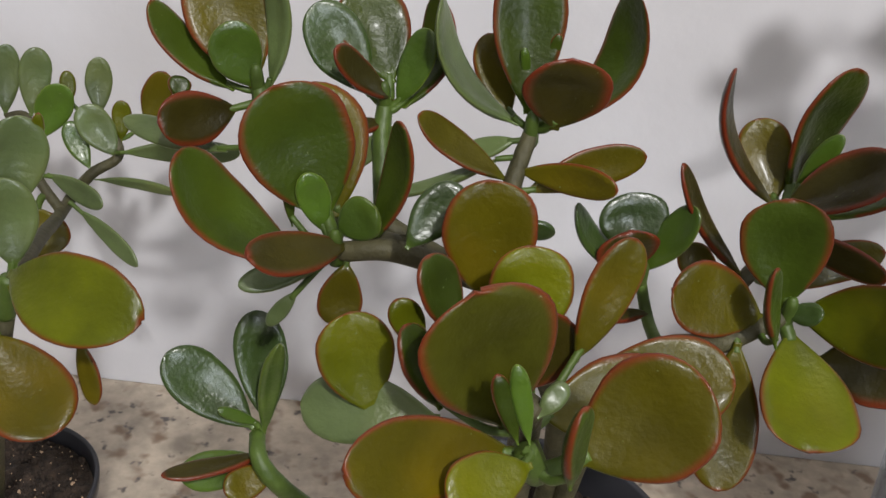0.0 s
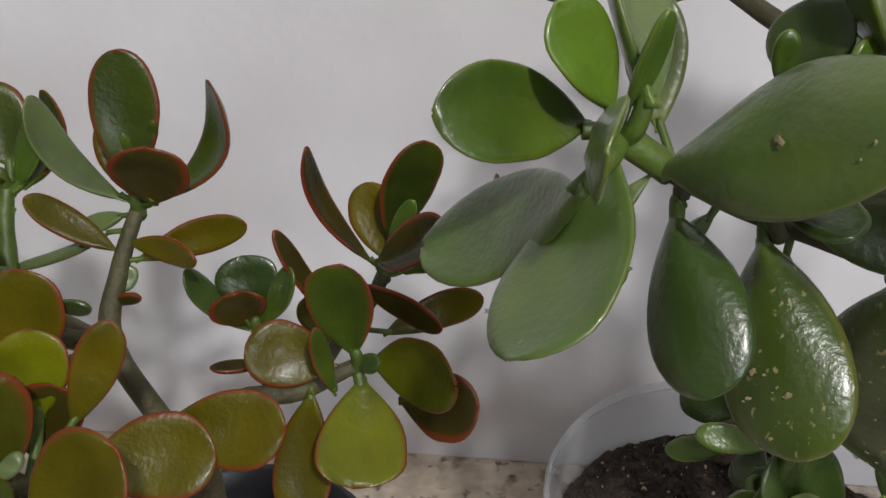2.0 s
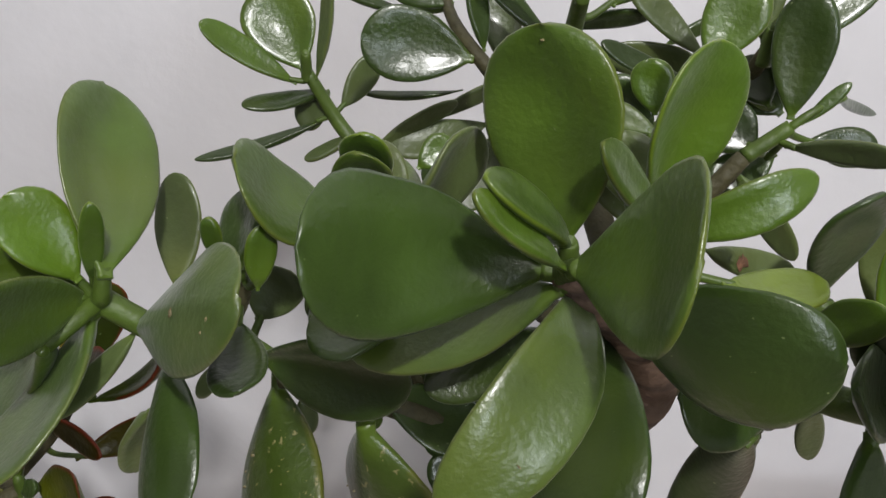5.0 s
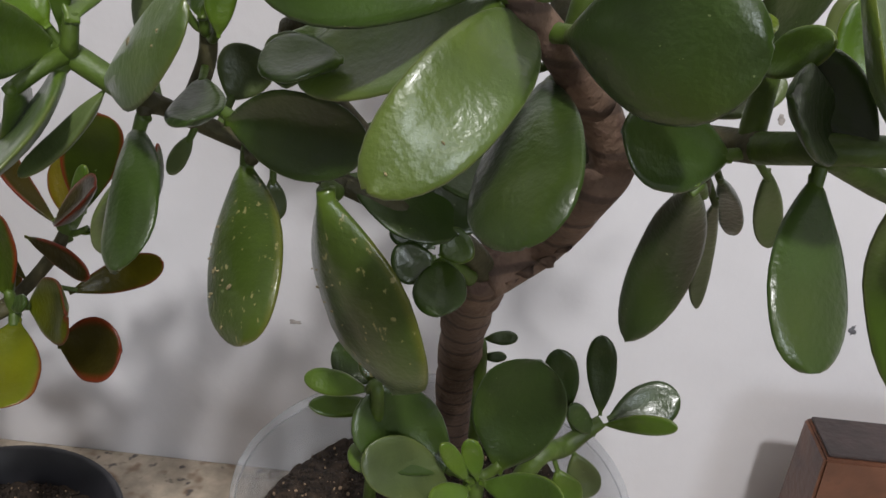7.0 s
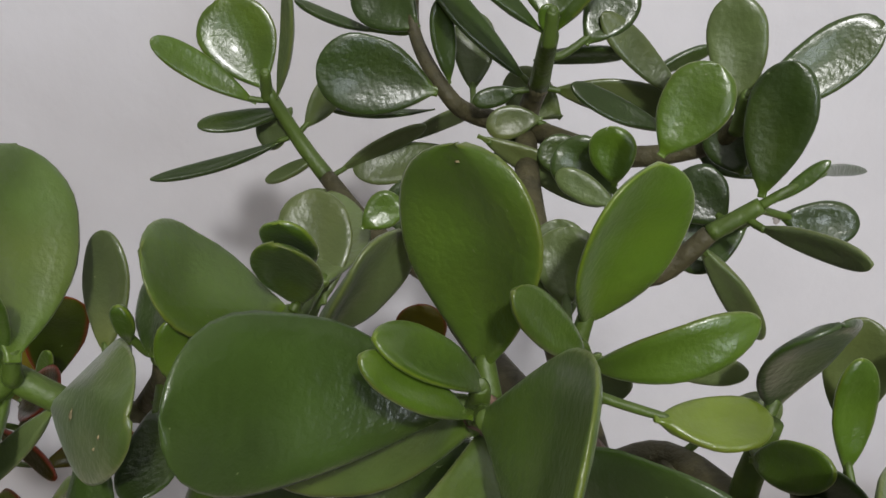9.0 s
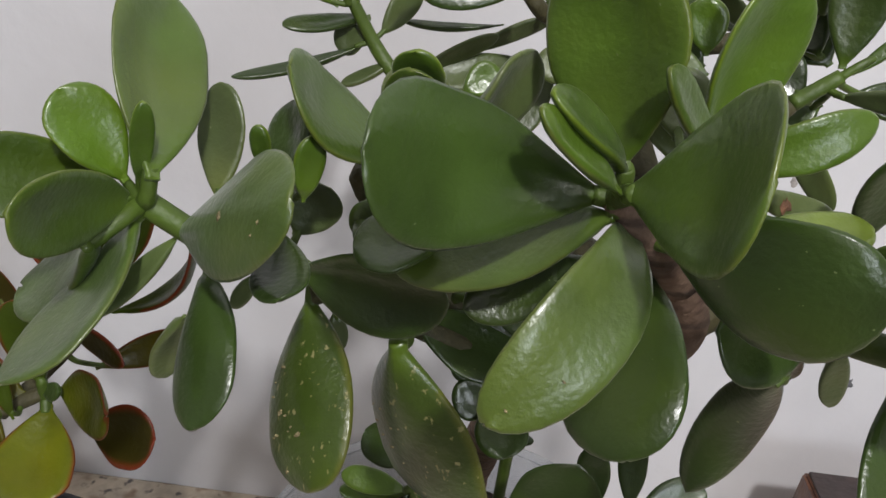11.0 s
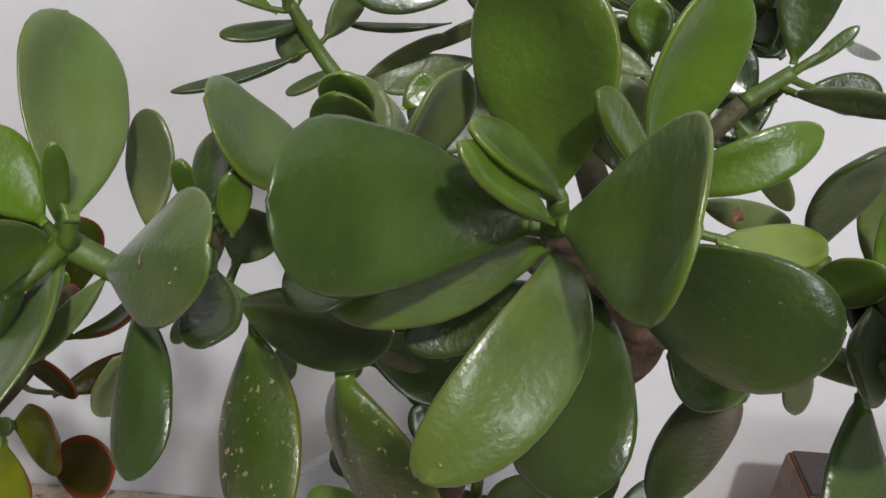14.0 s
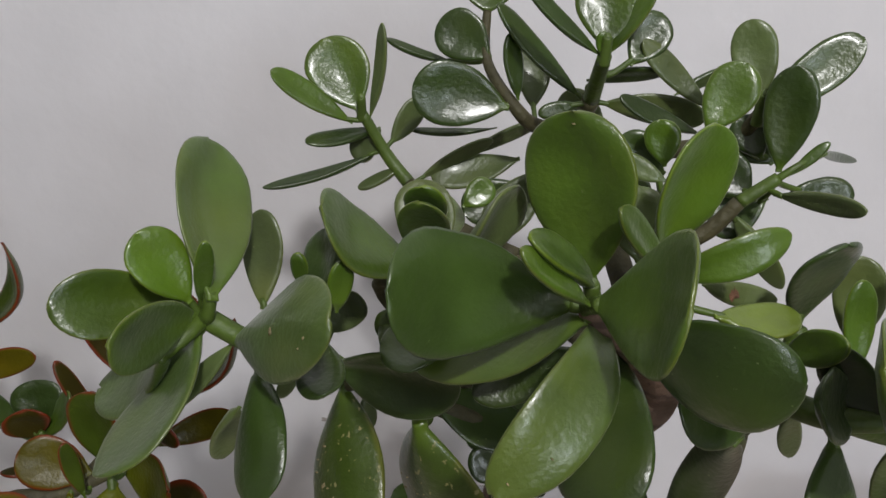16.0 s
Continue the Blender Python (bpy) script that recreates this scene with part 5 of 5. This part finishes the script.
leaf(side_jade, PALE, (-0.2059, 0.3974, 0.2836), (-0.1458, 0.4102, 0.2832), 0.0133, (0.21, -0.98, 0.08), 0.12, 0.20)
leaf(side_jade, PALE, (-0.2222, 0.3974, 0.2663), (-0.1732, 0.3909, 0.2656), 0.0071, (-0.13, -0.96, -0.25), 0.12, 0.20)
leaf(side_jade, PALE, (-0.2472, 0.3959, 0.2678), (-0.2134, 0.3850, 0.2573), 0.0125, (-0.23, -0.94, 0.25), 0.12, 0.20)
leaf(side_jade, OLIVE, (-0.2530, 0.3865, 0.2527), (-0.2437, 0.3791, 0.2276), 0.0257, (0.50, -0.76, 0.41), 0.12, 0.20)
leaf(side_jade, PALE, (-0.2296, 0.3886, 0.2524), (-0.1931, 0.3735, 0.2298), 0.0108, (-0.26, -0.94, 0.21), 0.12, 0.20)
leaf(side_jade, YOUNG, (-0.2251, 0.3998, 0.2708), (-0.2366, 0.4061, 0.2946), 0.0119, (0.44, -0.79, 0.42), 0.12, 0.20)
leaf(side_jade, PALE, (-0.1815, 0.2710, 0.3209), (-0.1793, 0.2755, 0.3543), 0.0207, (0.51, -0.85, 0.08), 0.12, 0.20)
leaf(side_jade, LIME, (-0.1788, 0.2788, 0.3338), (-0.1727, 0.2784, 0.3548), 0.0050, (0.41, -0.90, -0.14), 0.12, 0.20)
leaf(side_jade, PALE, (-0.1823, 0.2585, 0.2998), (-0.1828, 0.2632, 0.3350), 0.0207, (0.55, -0.83, 0.12), 0.12, 0.20)
leaf(side_jade, LIME, (-0.1831, 0.2573, 0.2979), (-0.1225, 0.2340, 0.2999), 0.0325, (-0.28, -0.66, 0.70), -0.15, 0.20)
leaf(side_jade, LIME, (-0.1849, 0.2555, 0.2951), (-0.1504, 0.2397, 0.2837), 0.0146, (0.01, -0.58, 0.82), 0.12, 0.20)
leaf(side_jade, OLIVE, (-0.1951, 0.2528, 0.2723), (-0.1607, 0.2298, 0.2463), 0.0333, (0.26, -0.52, 0.81), 0.12, 0.20)
leaf(side_jade, OLIVE, (-0.1560, 0.2482, 0.2780), (-0.1507, 0.2422, 0.2518), 0.0086, (0.04, -0.97, 0.23), 0.12, 0.20)

stem(side_jade, TWIG, ((-0.2880, 0.3430, 0.0700), (-0.1893, 0.2568, 0.2782), (-0.2378, 0.3868, 0.2507), (-0.2248, 0.3983, 0.2682), (-0.2104, 0.4058, 0.2788), (-0.2221, 0.4155, 0.2970)), (0.0036, 0.0036, 0.0032, 0.0029, 0.0025, 0.0022))
stem(side_jade, TWIG, ((-0.2378, 0.3868, 0.2507), (-0.2549, 0.3962, 0.2695), (-0.2605, 0.4093, 0.2927), (-0.2726, 0.4086, 0.2934)), (0.0029, 0.0025, 0.0022, 0.0014))
stem(side_jade, STEM, ((-0.1893, 0.2568, 0.2782), (-0.1841, 0.2567, 0.2969)), (0.0036, 0.0029))

# ---- small jade shoots in the clear pot ----
shoots = thing("jade_shoots", (0.31, 0.27, 0.158), "young dark green jade shoots at the foot of the trunk", "plant")
leaf(shoots, DARK, (0.3195, 0.2565, 0.2554), (0.3323, 0.2606, 0.3115), 0.0390, (-0.16, -0.98, 0.11), 0.12, 0.20, thick=0.0030, broad=0.58)
leaf(shoots, DARK, (0.3482, 0.2797, 0.2726), (0.3412, 0.2838, 0.3040), 0.0156, (0.02, -0.99, 0.14), 0.12, 0.20)
leaf(shoots, DARK, (0.3634, 0.2812, 0.2734), (0.3597, 0.2867, 0.3114), 0.0136, (-0.09, -0.99, 0.13), 0.12, 0.20)
leaf(shoots, DARK, (0.3668, 0.2808, 0.2720), (0.3982, 0.2883, 0.2830), 0.0209, (-0.02, -0.79, 0.61), 0.12, 0.20)
leaf(shoots, GREEN, (0.3648, 0.2795, 0.2696), (0.3951, 0.2679, 0.2804), 0.0100, (-0.36, -0.93, 0.02), 0.12, 0.20)
leaf(shoots, DARK, (0.3617, 0.2770, 0.2648), (0.3485, 0.2741, 0.2817), 0.0101, (0.57, -0.76, 0.32), 0.12, 0.20)
leaf(shoots, DARK, (0.2998, 0.2545, 0.2543), (0.2597, 0.2464, 0.2914), 0.0361, (0.47, -0.82, 0.33), 0.12, 0.20, thick=0.0030)
leaf(shoots, PALE, (0.3009, 0.2499, 0.2442), (0.2639, 0.2370, 0.2737), 0.0264, (0.56, -0.74, 0.37), 0.12, 0.20)
leaf(shoots, GREEN, (0.2633, 0.2510, 0.2944), (0.2339, 0.2569, 0.2939), 0.0114, (-0.17, -0.79, 0.58), 0.12, 0.20)
leaf(shoots, GREEN, (0.2642, 0.2523, 0.2970), (0.2600, 0.2548, 0.3088), 0.0071, (0.25, -0.93, 0.28), 0.12, 0.20)
leaf(shoots, YOUNG, (0.3078, 0.2452, 0.2568), (0.2954, 0.2394, 0.2803), 0.0080, (0.48, -0.88, 0.03), 0.12, 0.20)
leaf(shoots, YOUNG, (0.3113, 0.2461, 0.2581), (0.3062, 0.2457, 0.2791), 0.0095, (0.20, -0.98, 0.03), 0.12, 0.20)
leaf(shoots, YOUNG, (0.3126, 0.2457, 0.2571), (0.3461, 0.2185, 0.2731), 0.0173, (-0.67, -0.51, 0.54), 0.12, 0.20)
leaf(shoots, YOUNG, (0.3080, 0.2442, 0.2547), (0.2930, 0.2258, 0.2577), 0.0141, (0.57, -0.34, 0.74), 0.12, 0.20)
leaf(shoots, DARK, (0.3073, 0.3207, 0.2836), (0.3243, 0.3212, 0.2860), 0.0072, (-0.05, -0.86, 0.50), 0.12, 0.20)
leaf(shoots, DARK, (0.3068, 0.3169, 0.2755), (0.3197, 0.3171, 0.2769), 0.0055, (-0.04, -0.85, 0.52), 0.12, 0.20)
leaf(shoots, PALE, (0.3530, 0.2731, 0.2578), (0.3633, 0.2707, 0.2354), 0.0154, (0.13, -0.98, 0.17), 0.12, 0.20)
leaf(shoots, GREEN, (0.3461, 0.2692, 0.2505), (0.3547, 0.2670, 0.2308), 0.0154, (0.14, -0.97, 0.17), 0.12, 0.20)
leaf(shoots, DARK, (0.2646, 0.2995, 0.2693), (0.2378, 0.3000, 0.2841), 0.0224, (0.18, -0.92, 0.36), 0.12, 0.20)
leaf(shoots, GREEN, (0.2655, 0.2927, 0.2577), (0.2301, 0.2793, 0.2636), 0.0111, (0.36, -0.65, 0.67), 0.12, 0.20)
leaf(shoots, DARK, (0.2743, 0.2896, 0.2613), (0.2619, 0.2747, 0.2498), 0.0144, (-0.20, -0.49, 0.85), 0.12, 0.20)
leaf(shoots, DARK, (0.2669, 0.2766, 0.2597), (0.2739, 0.2668, 0.2540), 0.0211, (-0.41, -0.66, 0.63), 0.12, 0.20)
leaf(shoots, GREEN, (0.2702, 0.2636, 0.2569), (0.2549, 0.2521, 0.2544), 0.0159, (0.14, -0.38, 0.91), 0.12, 0.20)
stem(shoots, STEM, ((0.3000, 0.2750, 0.1520), (0.3318, 0.2592, 0.2550), (0.3490, 0.2738, 0.2599), (0.3643, 0.2802, 0.2712)), (0.0050, 0.0045, 0.0045, 0.0030))
stem(shoots, STEM, ((0.2950, 0.2620, 0.1520), (0.3098, 0.2550, 0.2387), (0.3098, 0.2550, 0.2537)), (0.0040, 0.0040, 0.0030))
stem(shoots, STEM, ((0.2550, 0.2850, 0.1520), (0.2670, 0.2486, 0.2885), (0.2626, 0.2511, 0.2947)), (0.0030, 0.0030, 0.0020))
stem(shoots, STEM, ((0.3050, 0.3250, 0.1500), (0.3075, 0.3137, 0.2685), (0.3060, 0.3206, 0.2836)), (0.0030, 0.0030, 0.0020))

# stalks between the leaves and the nearest branch
for plant in list(LEAF_BASES):
    for base, along, width in LEAF_BASES[plant]:
        near = None
        for line in TWIGS.get(plant, []):
            for a, b in zip(line, line[1:]):
                k = min(1.0, max(0.0, (base - a).dot(b - a) / max((b - a).length_squared, 1e-9)))
                q = a + (b - a) * k
                if near is None or (q - base).length < (near - base).length:
                    near = q
        gap = (near - base).length if near else 0.0
        if 0.0035 < gap < 0.024:
            r = min(0.0026, max(0.0012, width * 0.075))
            stem(plant, STEM, (near, (near + base) * 0.5 - along * gap * 0.12, base + along * 0.004), (r * 1.25, r * 1.05, r * 0.9), "leaf_stalk")

# small pot of the side plant
SP, SR, SH = (-0.288, 0.343), 0.058, 0.085
side_pot = thing("small_plastic_pot", (*SP, 0.0), "small black plastic pot with dark soil on the counter", "plant pot")
part("pot_wall", lathe([(SR * 0.72, 0.001), (SR * 0.74, 0.004), (SR * 0.95, SH - 0.012), (SR * 1.0, SH - 0.010), (SR * 1.02, SH - 0.002), (SR * 1.0, SH), (SR * 0.965, SH - 0.002), (SR * 0.93, SH - 0.02), (SR * 0.75, 0.006), (SR * 0.3, 0.005)], (0, 0, 0), 64), BLACKPOT, side_pot)
heap("potting_soil", (*SP, SH - 0.013), SR * 0.93, 900, "dark potting soil in the small pot", 12)

# scuffs on the plaster
SMUDGE = material("grey_smudge", (0.36, 0.33, 0.31), 0.85, 300, 0.3, 0.1, 300)
GREY = material("dark_smudge", (0.12, 0.12, 0.13), 0.8, 300, 0.3, 0.1, 300)
for x, z, wide, high, mat in ((0.1536, 0.148, 0.008, 0.003, SMUDGE), (0.5775, 0.1886, 0.0035, 0.006, GREY), (0.4926, 0.344, 0.003, 0.005, SMUDGE)):
    bm = bmesh.new()
    hub = bm.verts.new((x, 0.5466, z))
    ring = []
    for j in range(18):
        a = 2 * math.pi * j / 18
        r = 0.7 + 0.6 * noise.noise(Vector((math.cos(a) * 1.6, math.sin(a) * 1.6, x * 50)))
        ring.append(bm.verts.new((x + wide * r * math.cos(a), 0.5478, z + high * r * math.sin(a))))
    for j in range(18):
        bm.faces.new((hub, ring[(j + 1) % 18], ring[j]))
    bmesh.ops.recalc_face_normals(bm, faces=bm.faces[:])
    ob = part("scuff", bm, mat, bpy.data.objects["wall_back"], "dull scuff on the plaster")
